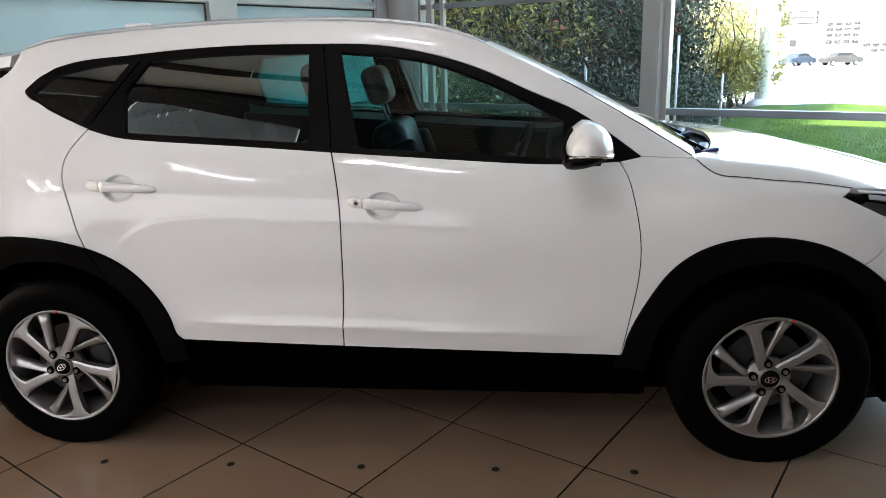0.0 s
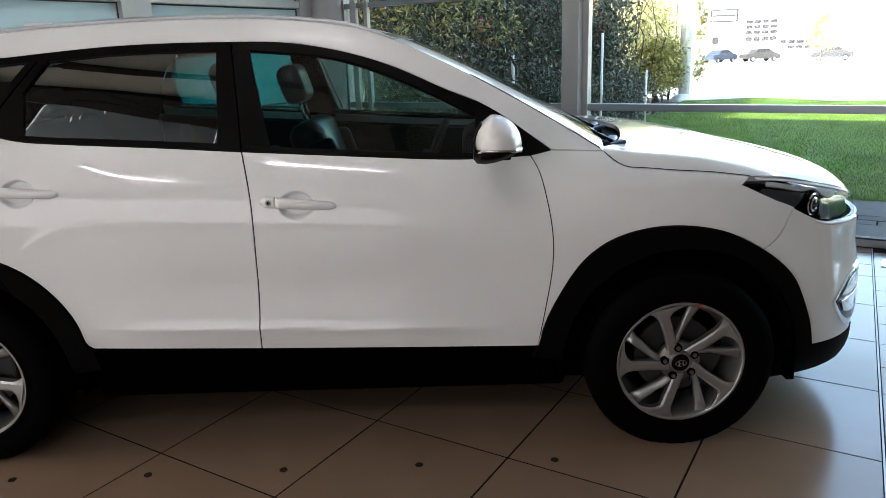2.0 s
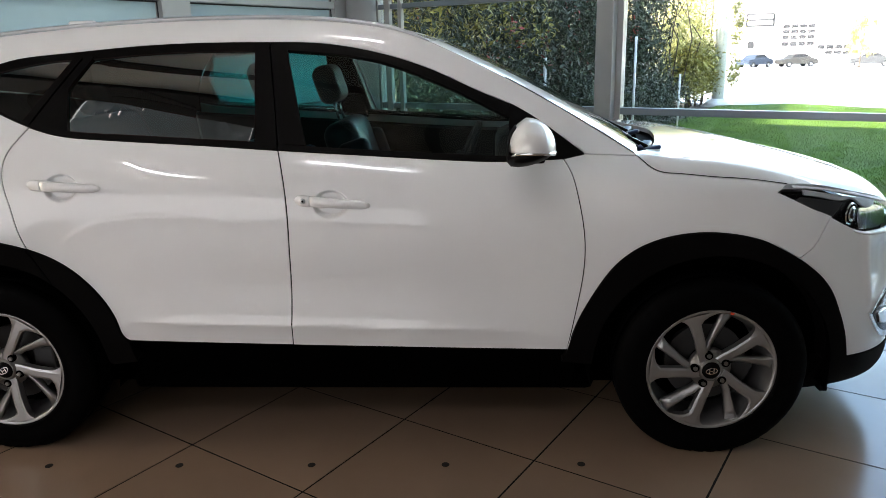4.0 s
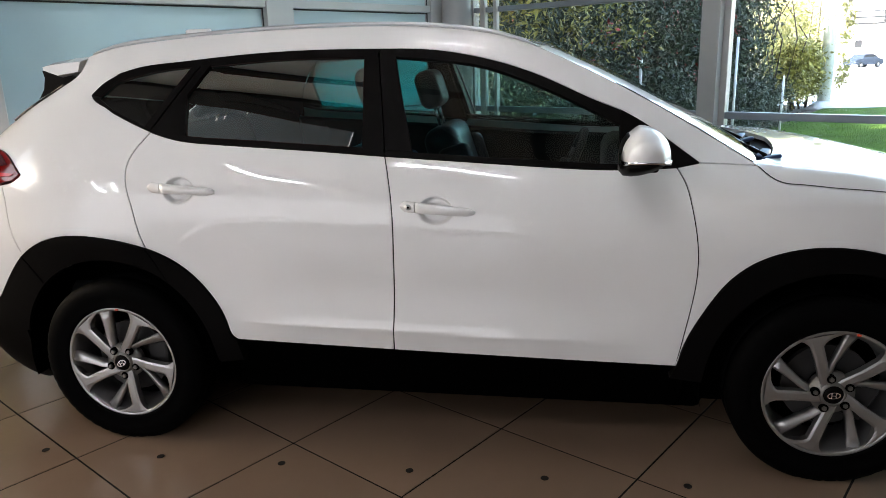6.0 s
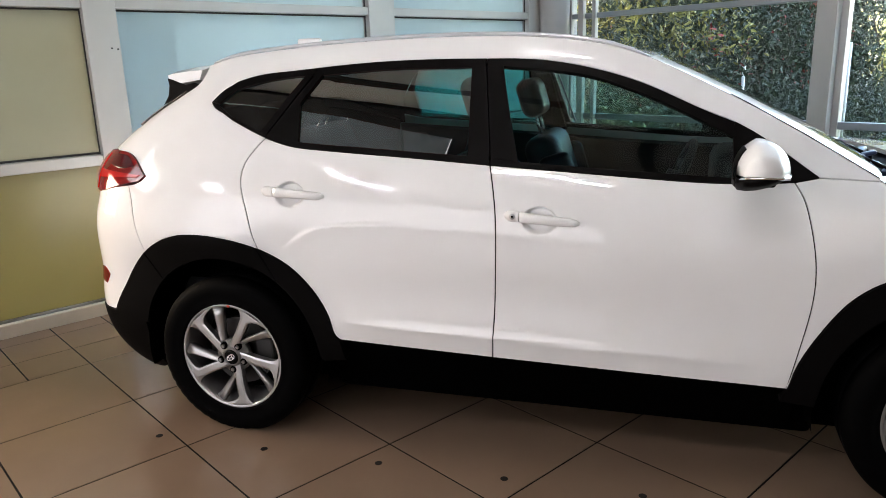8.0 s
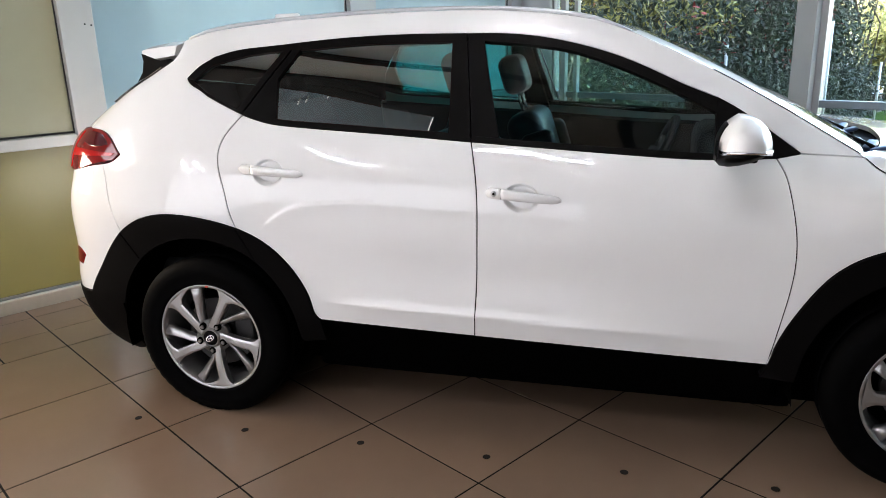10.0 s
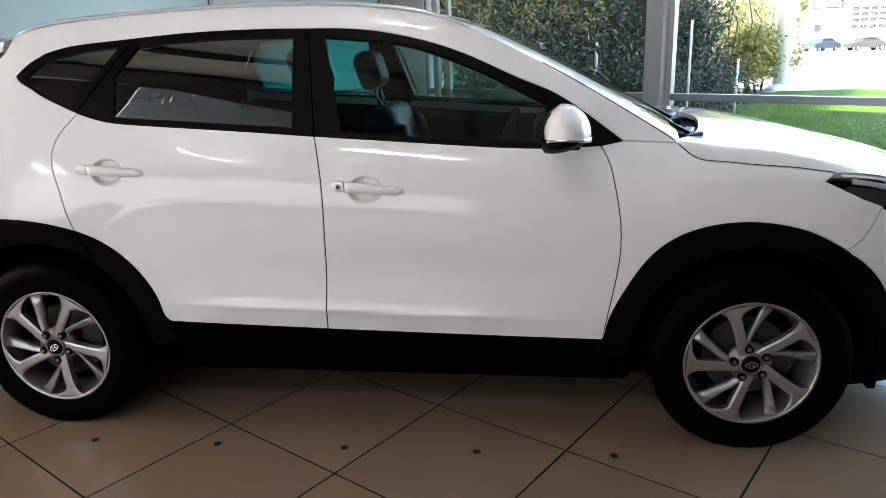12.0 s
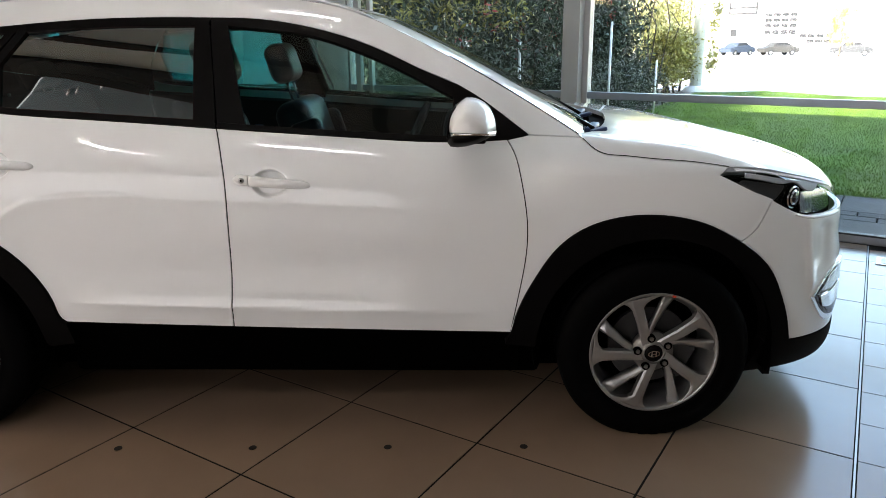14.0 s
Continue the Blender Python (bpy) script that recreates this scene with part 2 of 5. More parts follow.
NOSE = spline([(.1, .92), (.2, .984), (.33, .984), (.45, .979), (.55, .971), (.62, .968), (.70, .950), (.77, .946), (.85, .930), (.95, .86), (1.05, .62), (1.2, .5), (1.7, .5)])
TAIL = spline([(.1, .74), (.2, .81), (.33, .88), (.45, .90), (.53, .898), (.6, .884), (.7, .88), (.84, .877), (.92, .86), (.99, .845), (1.06, .85), (1.12, .83), (1.19, .76), (1.27, .647), (1.35, .52), (1.42, .39), (1.5, .31), (1.7, .2)])
HAUNCH = spline([(.2, .74), (.293, .818), (.343, .855), (.426, .898), (.514, .915), (.687, .926), (.9, .928)])
FX, RX = 2.6, 0.0
def plan(pts):
    s = np.linspace(0, 1, len(pts)); t = np.linspace(0, 1, 400)
    a = spline([(q, p[0]) for q, p in zip(s, pts)])(t); b = spline([(q, p[1]) for q, p in zip(s, pts)])(t)
    return np.maximum.accumulate(a), np.maximum(b, 0)
FA, FB = plan([(0, 1), (.17, .998), (.34, .985), (.5, .953), (.65, .895), (.77, .81), (.865, .70), (.93, .56), (.967, .40), (.99, .2), (1, 0)])
RA, RB = plan([(0, 1), (.2, .998), (.4, .985), (.58, .962), (.74, .915), (.86, .84), (.94, .73), (.98, .57), (.995, .38), (1, .19), (1.001, 0)])
def full_width(x, z):
    x = np.asarray(x, float); z = np.asarray(z, float)
    b = step(2.1, 2.5, x)
    g = step(.85, 1.25, z) * (1 - b) + step(.98, 1.2, z) * b
    w = PROFILE(z) - .012 * ((x - 1.3) / 1.4) ** 2 * (1 - g)
    w = w - g * (.115 * np.clip(x - .95, 0, 3) ** 2 / 1.44 + .05 * np.clip(.3 - x, 0, 2) ** 2)
    # lower door crease, shoulder over the rear wheel
    d = z - (.512 - .026 * (x - 1.1))
    w = w + .017 * np.where(d > 0, np.exp(-np.abs(d) / .052), np.exp(-np.abs(d) / .040)) * step(.48, .72, x) * (1 - step(1.75, 2.1, x))
    w = w - .0045 * np.exp(-((z - .66) / .09) ** 2) * step(.45, .9, x) * (1 - step(1.9, 2.3, x))
    h = z - HAUNCH(x)
    w = w + .0040 * np.where(h > 0, np.exp(-(h / .012) ** 2), np.exp(-(h / .032) ** 2)) * step(.27, .36, x) * (1 - step(.6, .95, x))
    w = w + .016 * np.exp(-((z - .84) / .09) ** 2) * step(-.55, -.3, x) * (1 - step(.05, .25, x))      # flare over the rear wheel
    w = w + .015 * np.exp(-((x - 3.238 - .20 * (.74 - z)) / .021) ** 2) * step(.46, .58, z) * (1 - step(.78, .84, z))
    w = w - .026 * np.exp(-((x - 3.33 - .10 * (.70 - z)) / .042) ** 2) * step(.54, .62, z) * (1 - step(.74, .80, z))
    return w


def half_width(x, z):
    f = np.clip((x - FX) / NOSE(z), 0, 1)
    r = np.clip((RX - x) / TAIL(z), 0, 1)
    return full_width(x, z) * np.interp(f, FA, FB) * np.interp(r, RA, RB)

# ---- the car's skin: one surface for each flank, on which the panels are cut out ----
ARC_F = np.concatenate([[0], np.cumsum(np.hypot(np.diff(FA) * 0.96, np.diff(FB) * 0.90))])
ARC_R = np.concatenate([[0], np.cumsum(np.hypot(np.diff(RA) * 0.87, np.diff(RB) * 0.90))])
U_NOSE, U_TAIL = FX + ARC_F[-1], RX - ARC_R[-1]


def to_u(x, z):
    if x > FX:
        return FX + float(np.interp((x - FX) / float(NOSE(z)), FA, ARC_F))
    if x < RX:
        return RX - float(np.interp((RX - x) / float(TAIL(z)), RA, ARC_R))
    return x


CUPS = [(1.305, .964, 1.0), (.318, 1.032, 1.0)]            # finger recesses in the doors


def cup(x, z):
    d = 0
    for cx, cz, _ in CUPS:
        q = np.sqrt(((x - cx) / .064) ** 2 + ((z - cz) / .049) ** 2)
        d = d + .019 * (1 - step(.78, 1.0, q))
    return d


def skin(u, z):
    """Places on the right flank for unrolled coordinates (arrays)."""
    u, z = np.asarray(u, float), np.asarray(z, float)
    f = np.interp(u - FX, ARC_F, FA)
    r = np.interp(RX - u, ARC_R, RA)
    x = np.where(u > FX, FX + f * NOSE(z), np.where(u < RX, RX - r * TAIL(z), u))
    # width before the ends' rounding, times the rounding taken from the arc
    y = full_width(x, z) * np.interp(u - FX, ARC_F, FB) * np.interp(RX - u, ARC_R, RB)
    return np.stack([x, -y + cup(x, z), z], -1)


def skin_normal(u, z):
    e = 0.004
    du = skin(u + e, z) - skin(u - e, z)
    dz = skin(u, z + e) - skin(u, z - e)
    n = np.cross(du, dz)
    n /= np.maximum(np.linalg.norm(n, axis=-1, keepdims=True), 1e-9)
    return n


def flow(*runs, gap=0.012):
    """A closed outline from runs of (x, z) points: smooth within a run, corners where runs meet."""
    out = []
    for run in runs:
        p = np.array([(to_u(x, z) if abs(x) < 50 else math.copysign(1, x) and (U_NOSE if x > 0 else U_TAIL), z) for x, z in run], float)
        d = np.concatenate([[0], np.cumsum(np.hypot(*np.diff(p, axis=0).T))])
        n = max(2, int(d[-1] / gap))
        t = np.linspace(0, d[-1], n + 1)
        if len(p) > 2:
            q = np.stack([spline(list(zip(d, p[:, 0])))(t), spline(list(zip(d, p[:, 1])))(t)], -1)
        else:
            q = p[0] + (p[1] - p[0]) * (t / d[-1])[:, None]
        out += [tuple(v) for v in q]
    clean = []
    for v in out:
        if not clean or math.dist(v, clean[-1]) > 1e-3:
            clean.append(v)
    if math.dist(clean[0], clean[-1]) < 1e-3:
        clean.pop()
    return np.array(clean)


def inset(poly, d):
    a, b = np.roll(poly, 1, 0), np.roll(poly, -1, 0)
    area = np.sum(poly[:, 0] * b[:, 1] - b[:, 0] * poly[:, 1])
    e1, e2 = poly - a, b - poly
    e1 /= np.linalg.norm(e1, axis=1)[:, None]
    e2 /= np.linalg.norm(e2, axis=1)[:, None]
    s = 1 if area > 0 else -1
    n = np.stack([-(e1[:, 1] + e2[:, 1]), e1[:, 0] + e2[:, 0]], -1) * s
    ln = np.maximum(np.linalg.norm(n, axis=1), 0.5)[:, None]
    n = n / ln ** 2 * 2 / 1.0
    return poly + n * d * 0.5 * 1.0, n


def inside(pts, poly):
    x, y = pts[:, 0][:, None], pts[:, 1][:, None]
    a, b = poly, np.roll(poly, -1, 0)
    cond = (a[:, 1] > y) != (b[:, 1] > y)
    with np.errstate(divide="ignore", invalid="ignore"):
        cross = x < (b[:, 0] - a[:, 0]) * (y - a[:, 1]) / (b[:, 1] - a[:, 1]) + a[:, 0]
    return (cond & cross).sum(1) % 2 == 1


from mathutils import geometry


def panel(name, outline, material, parent, label="", side=-1, offset=0.0, depth=0.02, shut=0.0036, lip=0.0022, spacing=0.022, dish=0.0):
    """A skin panel: cut from the flank along its outline, with rolled edges of some depth. side -1 is the car's right."""
    p0, _ = inset(outline, shut + lip)
    p1, n1 = inset(outline, shut)
    lo, hi = p0.min(0), p0.max(0)
    gx, gz = np.meshgrid(np.arange(lo[0], hi[0], spacing), np.arange(lo[1], hi[1], spacing))
    grid = np.stack([gx.ravel() + (np.arange(gx.size) // gx.shape[1] % 2) * spacing / 2, gz.ravel()], -1)
    if "door" in name and spacing < .03 and "glass" not in name and "lining" not in name:
        for cx, cz, _ in CUPS:
            grid = grid[(abs(grid[:, 0] - cx) > .07) | (abs(grid[:, 1] - cz) > .053)]
            fx, fz = np.meshgrid(np.arange(cx - .07, cx + .07, .0055), np.arange(cz - .053, cz + .053, .0055))
            grid = np.concatenate([grid, np.stack([fx.ravel(), fz.ravel()], -1)])
    grid = grid[inside(grid, p0)]
    if len(grid):
        far = np.min(np.hypot(grid[:, None, 0] - p0[None, :, 0], grid[:, None, 1] - p0[None, :, 1]), 1)
        grid = grid[far > spacing * 0.45]
    pts = np.concatenate([p0, grid])
    k = len(p0)
    v2, _, f2, ov, *_ = geometry.delaunay_2d_cdt([Vector(p) for p in pts], [], [list(range(k))], 1, 1e-6)
    uz_ = np.array([tuple(v) for v in v2])
    nrm = skin_normal(uz_[:, 0], uz_[:, 1])
    verts = skin(uz_[:, 0], uz_[:, 1]) + nrm * offset
    faces = [tuple(f) for f in f2]
    normals = nrm.copy()
    index = {o: i for i, os in enumerate(ov) for o in os}
    rim = [index[i] for i in range(k)]
    m1 = skin_normal(p1[:, 0], p1[:, 1])
    q1 = skin(p1[:, 0], p1[:, 1]) + m1 * (offset - lip)
    q2 = skin(p1[:, 0], p1[:, 1]) + m1 * (offset - depth)
    out = q1 - skin(p0[:, 0], p0[:, 1]) - m1 * (offset - lip)
    out /= np.maximum(np.linalg.norm(out, axis=1, keepdims=True), 1e-9)
    base = len(verts)
    verts = np.concatenate([verts, q1, q2])
    normals = np.concatenate([normals, out, out])
    for i in range(k):
        j = (i + 1) % k
        faces.append((rim[i], rim[j], base + j, base + i))
        faces.append((base + i, base + j, base + k + j, base + k + i))
    # all faces turned the way the skin looks
    fixed = []
    for f in faces:
        a, b, c = verts[f[0]], verts[f[1]], verts[f[2]]
        fn = np.cross(b - a, c - a)
        fixed.append(f if fn @ normals[list(f)].sum(0) >= 0 else tuple(reversed(f)))
    if side > 0:
        verts = verts * np.array([1, -1, 1])
        normals = normals * np.array([1, -1, 1])
        fixed = [tuple(reversed(f)) for f in fixed]
    return mesh_object(name, verts, fixed, material, parent, label, smooth=True, normals=normals)


def sheet(name, rows, material, parent, label="", thick=0.012):
    """A smooth sheet from rows of places, with some thickness below."""
    k, n = len(rows[0]), len(rows)
    top = [Vector(p) for r in rows for p in r]
    bm = bmesh.new()
    vs = [bm.verts.new(p) for p in top]
    for i in range(n - 1):
        for j in range(k - 1):
            bm.faces.new((vs[i * k + j], vs[i * k + j + 1], vs[(i + 1) * k + j + 1], vs[(i + 1) * k + j]))
    bm.normal_update()
    if sum(f.normal.z for f in bm.faces) < 0:
        bmesh.ops.reverse_faces(bm, faces=bm.faces)
    edge = [e for e in bm.edges if len(e.link_faces) == 1]
    r = bmesh.ops.extrude_edge_only(bm, edges=edge)
    for g in r["geom"]:
        if isinstance(g, bmesh.types.BMVert):
            g.co.z -= thick
    bm.normal_update()
    for e in edge:
        e.smooth = False
    me = bpy.data.meshes.new(name)
    bm.to_mesh(me)
    bm.free()
    me.materials.append(material)
    me.polygons.foreach_set("use_smooth", [True] * len(me.polygons))
    ob = new(name, me)
    ob.parent = parent
    if label:
        tagged(ob, label)
    return ob


# ---- the car ----
car = thing("car", "white compact SUV with black wheel-arch cladding parked on showroom tiles", "car")

B_GAP = [(1.060, 1.525), (1.087, 1.339), (1.113, 1.150), (1.140, 1.018), (1.147, .796), (1.140, .598), (1.131, .430)]
DOOR_FRONT = [(2.135, 1.097), (2.160, 1.053), (2.176, .995), (2.193, .900), (2.203, .810), (2.200, .697), (2.180, .569), (2.150, .405)]
REAR_GAP = [(.180, 1.243), (.136, 1.196), (.103, 1.147), (.092, 1.098), (.096, 1.059), (.110, 1.010), (.126, .960), (.149, .871), (.169, .811)]
REAR_ARCH = [(.169, .811), (.281, .758), (.373, .680), (.437, .590), (.468, .510), (.484, .462), (.504, .446)]
REAR_ARCH_BACK = [(.169, .811), (.085, .836), (-.002, .850), (-.134, .858), (-.281, .831), (-.395, .767), (-.526, .623), (-.642, .468)]
FRONT_ARCH_A = [(2.150, .405), (2.180, .505), (2.240, .625), (2.312, .730), (2.400, .798), (2.510, .836), (2.620, .847), (2.724, .838), (2.827, .811), (2.957, .743)]
FRONT_ARCH_B = [(2.957, .743), (3.046, .673), (3.114, .580), (3.167, .458), (3.208, .330)]
BELT_R = [(1.113, 1.150), (.822, 1.172), (.594, 1.187), (.406, 1.200), (.288, 1.214), (.180, 1.243)]
BELT_F = [(2.135, 1.097), (1.936, 1.094), (1.662, 1.109), (1.384, 1.130), (1.113, 1.150)]
TOP_LINE = [(-.108, 1.382), (-.079, 1.411), (-.018, 1.451), (.074, 1.482), (.232, 1.499), (.362, 1.509), (.553, 1.522), (.740, 1.528), (.974, 1.527), (1.060, 1.525), (1.244, 1.517), (1.402, 1.492), (1.535, 1.458), (1.657, 1.415), (1.755, 1.371), (1.843, 1.330), (1.945, 1.288), (2.030, 1.240), (2.132, 1.169), (2.212, 1.110)]
TAIL_DLO = [(.180, 1.243), (.060, 1.290), (-.036, 1.337), (-.091, 1.364), (-.108, 1.382)]
HOOD_LINE = [(2.400, 1.100), (2.435, 1.067), (2.470, 1.050), (2.520, 1.044), (2.627, 1.034), (2.764, 1.023), (2.900, 1.004)]
ROOF_EDGE = [(-.180, 1.531), (-.07, 1.558), (.05, 1.575), (.2, 1.588), (.52, 1.606), (.9, 1.612), (1.2, 1.602), (1.42, 1.577), (1.54, 1.552), (1.655, 1.512)]
A_LINE = [(1.655, 1.512), (1.82, 1.434), (1.99, 1.345), (2.19, 1.230), (2.400, 1.100)]
LAMP_LOW = [(2.866, .980), (2.918, .955), (3.004, .913), (3.096, .868), (3.172, .832), (3.254, .817), (3.335, .811), (3.392, .811)]
LAMP_TOP = [(3.392, .811), (3.376, .868), (3.350, .908), (3.258, .940), (3.150, .967), (3.034, .994), (2.948, 1.007), (2.900, 1.004), (2.866, .980)]
C_EDGE = [(-.634, 1.175), (-.539, 1.275), (-.414, 1.352), (-.276, 1.422), (-.194, 1.479), (-.180, 1.531)]
TAIL_LAMP_IN = [(-.388, 1.084), (-.440, 1.131), (-.489, 1.162), (-.634, 1.175)]
BUMPER_GAP = [(-.480, 1.045), (-.442, .904), (-.395, .767)]


M_POCKET = mat("grey_reflector", (.09, .088, .085), .35, metal=.4)
M_RIM = mat("dark_grey_reflector", (.030, .029, .029), .4, spread=.1)
M_MIRROR = mat("tinted_mirror", (.10, .10, .11), .03, metal=1)


for side in (-1, 1):
    near = side < 0
    sp = 0.014 if near else 0.05
    # doors
    front_door = panel("front_door", flow(BELT_F, B_GAP[2:], [(1.131, .430), (1.64, .418), (2.150, .405)], list(reversed(DOOR_FRONT))), M_PAINT, car, "glossy white front door", side, spacing=sp)
    rear_door = panel("rear_door", flow(BELT_R, REAR_GAP, REAR_ARCH, [(.504, .446), (.82, .438), (1.131, .430)], list(reversed(B_GAP[2:]))), M_PAINT, car, "glossy white rear door", side, spacing=.008 if near else sp, shut=0.0046)
    panel("front_wing", flow(DOOR_FRONT, FRONT_ARCH_A, [(2.957, .743), (3.006, .782), (3.034, .831), (3.060, .887)], list(reversed(LAMP_LOW[:3])) + [], [(2.866, .980), (2.900, 1.004)], list(reversed(HOOD_LINE)), [(2.400, 1.100), (2.212, 1.110)], [(2.212, 1.110), (2.135, 1.097)]), M_PAINT, car, "glossy white front wing", side, spacing=sp)
    panel("body_side", flow(TOP_LINE, [(2.212, 1.110), (2.400, 1.100)], list(reversed(A_LINE)), list(reversed(ROOF_EDGE)), list(reversed(C_EDGE)), list(reversed(TAIL_LAMP_IN)), [(-.388, 1.084), (-.417, 1.062), (-.480, 1.045)], BUMPER_GAP, list(reversed(REAR_ARCH_BACK[:6])), list(reversed(REAR_GAP)), TAIL_DLO), M_PAINT, car, "white roof pillar and rear quarter", side, spacing=sp, shut=0.0028)
    panel("rear_bumper", flow(BUMPER_GAP, REAR_ARCH_BACK[5:], [(-.642, .468), (-.76, .459), (-99, .46)], [(-99, .46), (-99, 1.0)], [(-99, 1.0), (-.66, 1.012), (-.55, 1.035), (-.480, 1.045)]), M_PAINT, car, "white rear bumper", side, spacing=sp * 1.3)
    panel("tailgate", flow([(-99, 1.004), (-99, 1.245)], [(-99, 1.245), (-.535, 1.272)], [(-.535, 1.272), (-.59, 1.23), (-.634, 1.178)], [(-.634, 1.178), (-.80, 1.15), (-.81, 1.01)], [(-.81, 1.01), (-99, 1.004)]), M_PAINT, car, "white tailgate", side, spacing=sp * 1.5)
    panel("rear_window", flow([(-99, 1.25), (-99, 1.43)], [(-99, 1.43), (-.278, 1.424)], [(-.278, 1.424), (-.414, 1.354), (-.537, 1.279)], [(-.537, 1.279), (-99, 1.25)]), M_GLOSSBLACK, car, "dark tinted rear window", side, spacing=sp * 1.5, offset=0.007)
    panel("front_bumper", flow([(2.957, .743), (3.006, .782), (3.034, .831), (3.060, .887)], LAMP_LOW[2:], [(3.392, .811), (99, .80)], [(99, .80), (99, .36)], [(99, .36), (3.364, .322), (3.208, .330)], list(reversed(FRONT_ARCH_B))), M_PAINT, car, "white front bumper", side, spacing=sp)
    panel("front_lip", flow([(3.208, .330), (3.364, .322), (99, .36)], [(99, .36), (99, .20)], [(99, .20), (3.20, .19), (3.05, .19)], [(3.05, .19), (3.08, .30), (3.15, .36), (3.208, .330)]), M_CLAD, car, "black plastic bumper lip", side, offset=0.004, depth=0.05, spacing=sp * 1.3)
    panel("rear_lip", flow([(-.668, .466), (-.76, .459), (-99, .46)], [(-99, .46), (-99, .24)], [(-99, .24), (-.70, .25), (-.625, .205), (-.555, .180), (-.48, .178), (-.432, .200)], [(-.432, .200), (-.440, .30), (-.446, .37), (-.450, .45)], [(-.450, .45), (-.56, .478), (-.668, .466)]), M_CLAD, car, "black plastic rear lip", side, offset=0.006, depth=0.05, spacing=sp * 1.3)
    # wheel-arch cladding and sill
    ring = lambda cx, cz, r, a0, a1: [(cx + r * math.cos(radians(a)), cz + r * math.sin(radians(a))) for a in np.linspace(a0, a1, 13)]
    panel("rear_arch_cladding", flow(list(reversed(REAR_ARCH_BACK)), REAR_ARCH, [(.504, .446), (.52, .36)], [(.52, .36), (.42, .345)], ring(-.02, .335, .428, 3, 166), [(-.435, .44), (-.668, .466)]), M_CLAD, car, "black plastic wheel-arch cladding", side, offset=0.010, depth=0.05, shut=0.001, spacing=sp)
    panel("front_arch_cladding", flow(FRONT_ARCH_A, FRONT_ARCH_B, [(3.208, .330), (3.10, .34)], ring(2.67, .335, .428, 2, 178), [(2.242, .345), (2.13, .36)], [(2.13, .36), (2.150, .405)]), M_CLAD, car, "black plastic wheel-arch cladding", side, offset=0.010, depth=0.05, shut=0.001, spacing=sp)
    # The sill is blacker than the cladding: the doors' shade is painted in.
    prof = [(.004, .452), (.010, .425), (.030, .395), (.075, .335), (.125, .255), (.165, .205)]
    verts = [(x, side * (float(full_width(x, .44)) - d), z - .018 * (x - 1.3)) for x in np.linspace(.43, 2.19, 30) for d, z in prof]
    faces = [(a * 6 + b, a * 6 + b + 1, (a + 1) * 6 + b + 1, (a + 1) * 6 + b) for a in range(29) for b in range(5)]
    mesh_object("sill", verts, faces if side < 0 else [tuple(reversed(f)) for f in faces], M_DARK, car, "plastic sill tucked under the doors, shade painted black", smooth=True)
    # window surround
    panel("roof_trim", flow(TOP_LINE[:10], [(1.060, 1.525), (1.056, 1.497)], [(1.056, 1.497), (1.005, 1.496), (.773, 1.497), (.553, 1.490), (.386, 1.480), (.332, 1.479), (.198, 1.470), (.053, 1.444), (-.033, 1.405), (-.064, 1.376)], [(-.064, 1.376), (-.108, 1.382)]), M_TRIM, car, "satin black window surround", side, offset=0.002, depth=0.02, shut=0.0005, spacing=sp)
    panel("front_window_trim", flow(TOP_LINE[9:17], [(1.945, 1.288), (1.948, 1.235)], [(1.948, 1.235), (1.863, 1.279), (1.741, 1.340), (1.598, 1.401), (1.453, 1.450), (1.307, 1.475), (1.128, 1.493)], [(1.128, 1.493), (1.066, 1.497)], [(1.066, 1.497), (1.060, 1.525)]), M_TRIM, front_door, "satin black window surround", side, offset=0.002, depth=0.02, shut=0.0005, spacing=sp)
    panel("mirror_triangle", flow([(1.945, 1.290), (2.030, 1.242), (2.132, 1.169), (2.212, 1.110)], [(2.212, 1.110), (2.135, 1.094)], [(2.135, 1.094), (1.94, 1.092)], [(1.94, 1.092), (1.945, 1.290)]), M_TRIM, front_door, "satin black mirror mount", side, offset=0.003, depth=0.02, shut=0.0005, spacing=sp)
    panel("belt_trim", flow(TAIL_DLO, [(-.108, 1.382), (-.064, 1.372)], [(-.064, 1.368), (-.011, 1.334), (.064, 1.299), (.138, 1.268), (.186, 1.254)], [(.186, 1.259), (.180, 1.243)]), M_TRIM, car, "satin black window surround", side, offset=0.002, shut=0.0005, spacing=sp)
    panel("belt_trim", flow(BELT_R, [(.180, 1.243), (.186, 1.256)], [(.186, 1.256), (.223, 1.246), (.330, 1.228), (.566, 1.211), (.803, 1.195), (1.029, 1.180), (1.105, 1.174)], [(1.105, 1.174), (1.113, 1.150)]), M_TRIM, rear_door, "satin black window surround", side, offset=0.003, shut=0.0008, spacing=sp)
    panel("belt_trim", flow(BELT_F, [(1.113, 1.150), (1.115, 1.169)], [(1.115, 1.169), (1.215, 1.162), (1.464, 1.143), (1.704, 1.126), (1.945, 1.110)], [(1.945, 1.110), (2.135, 1.097)]), M_TRIM, front_door, "satin black window surround", side, offset=0.003, shut=0.0008, spacing=sp)
    panel("pillar_cover", flow([(1.060, 1.5), (1.087, 1.339), (1.110, 1.170)], [(1.110, 1.170), (1.029, 1.178)], [(1.029, 1.178), (1.004, 1.5)], [(1.004, 1.5), (1.060, 1.5)]), M_TRIM, rear_door, "satin black pillar cover", side, offset=0.003, shut=0.001, spacing=sp)
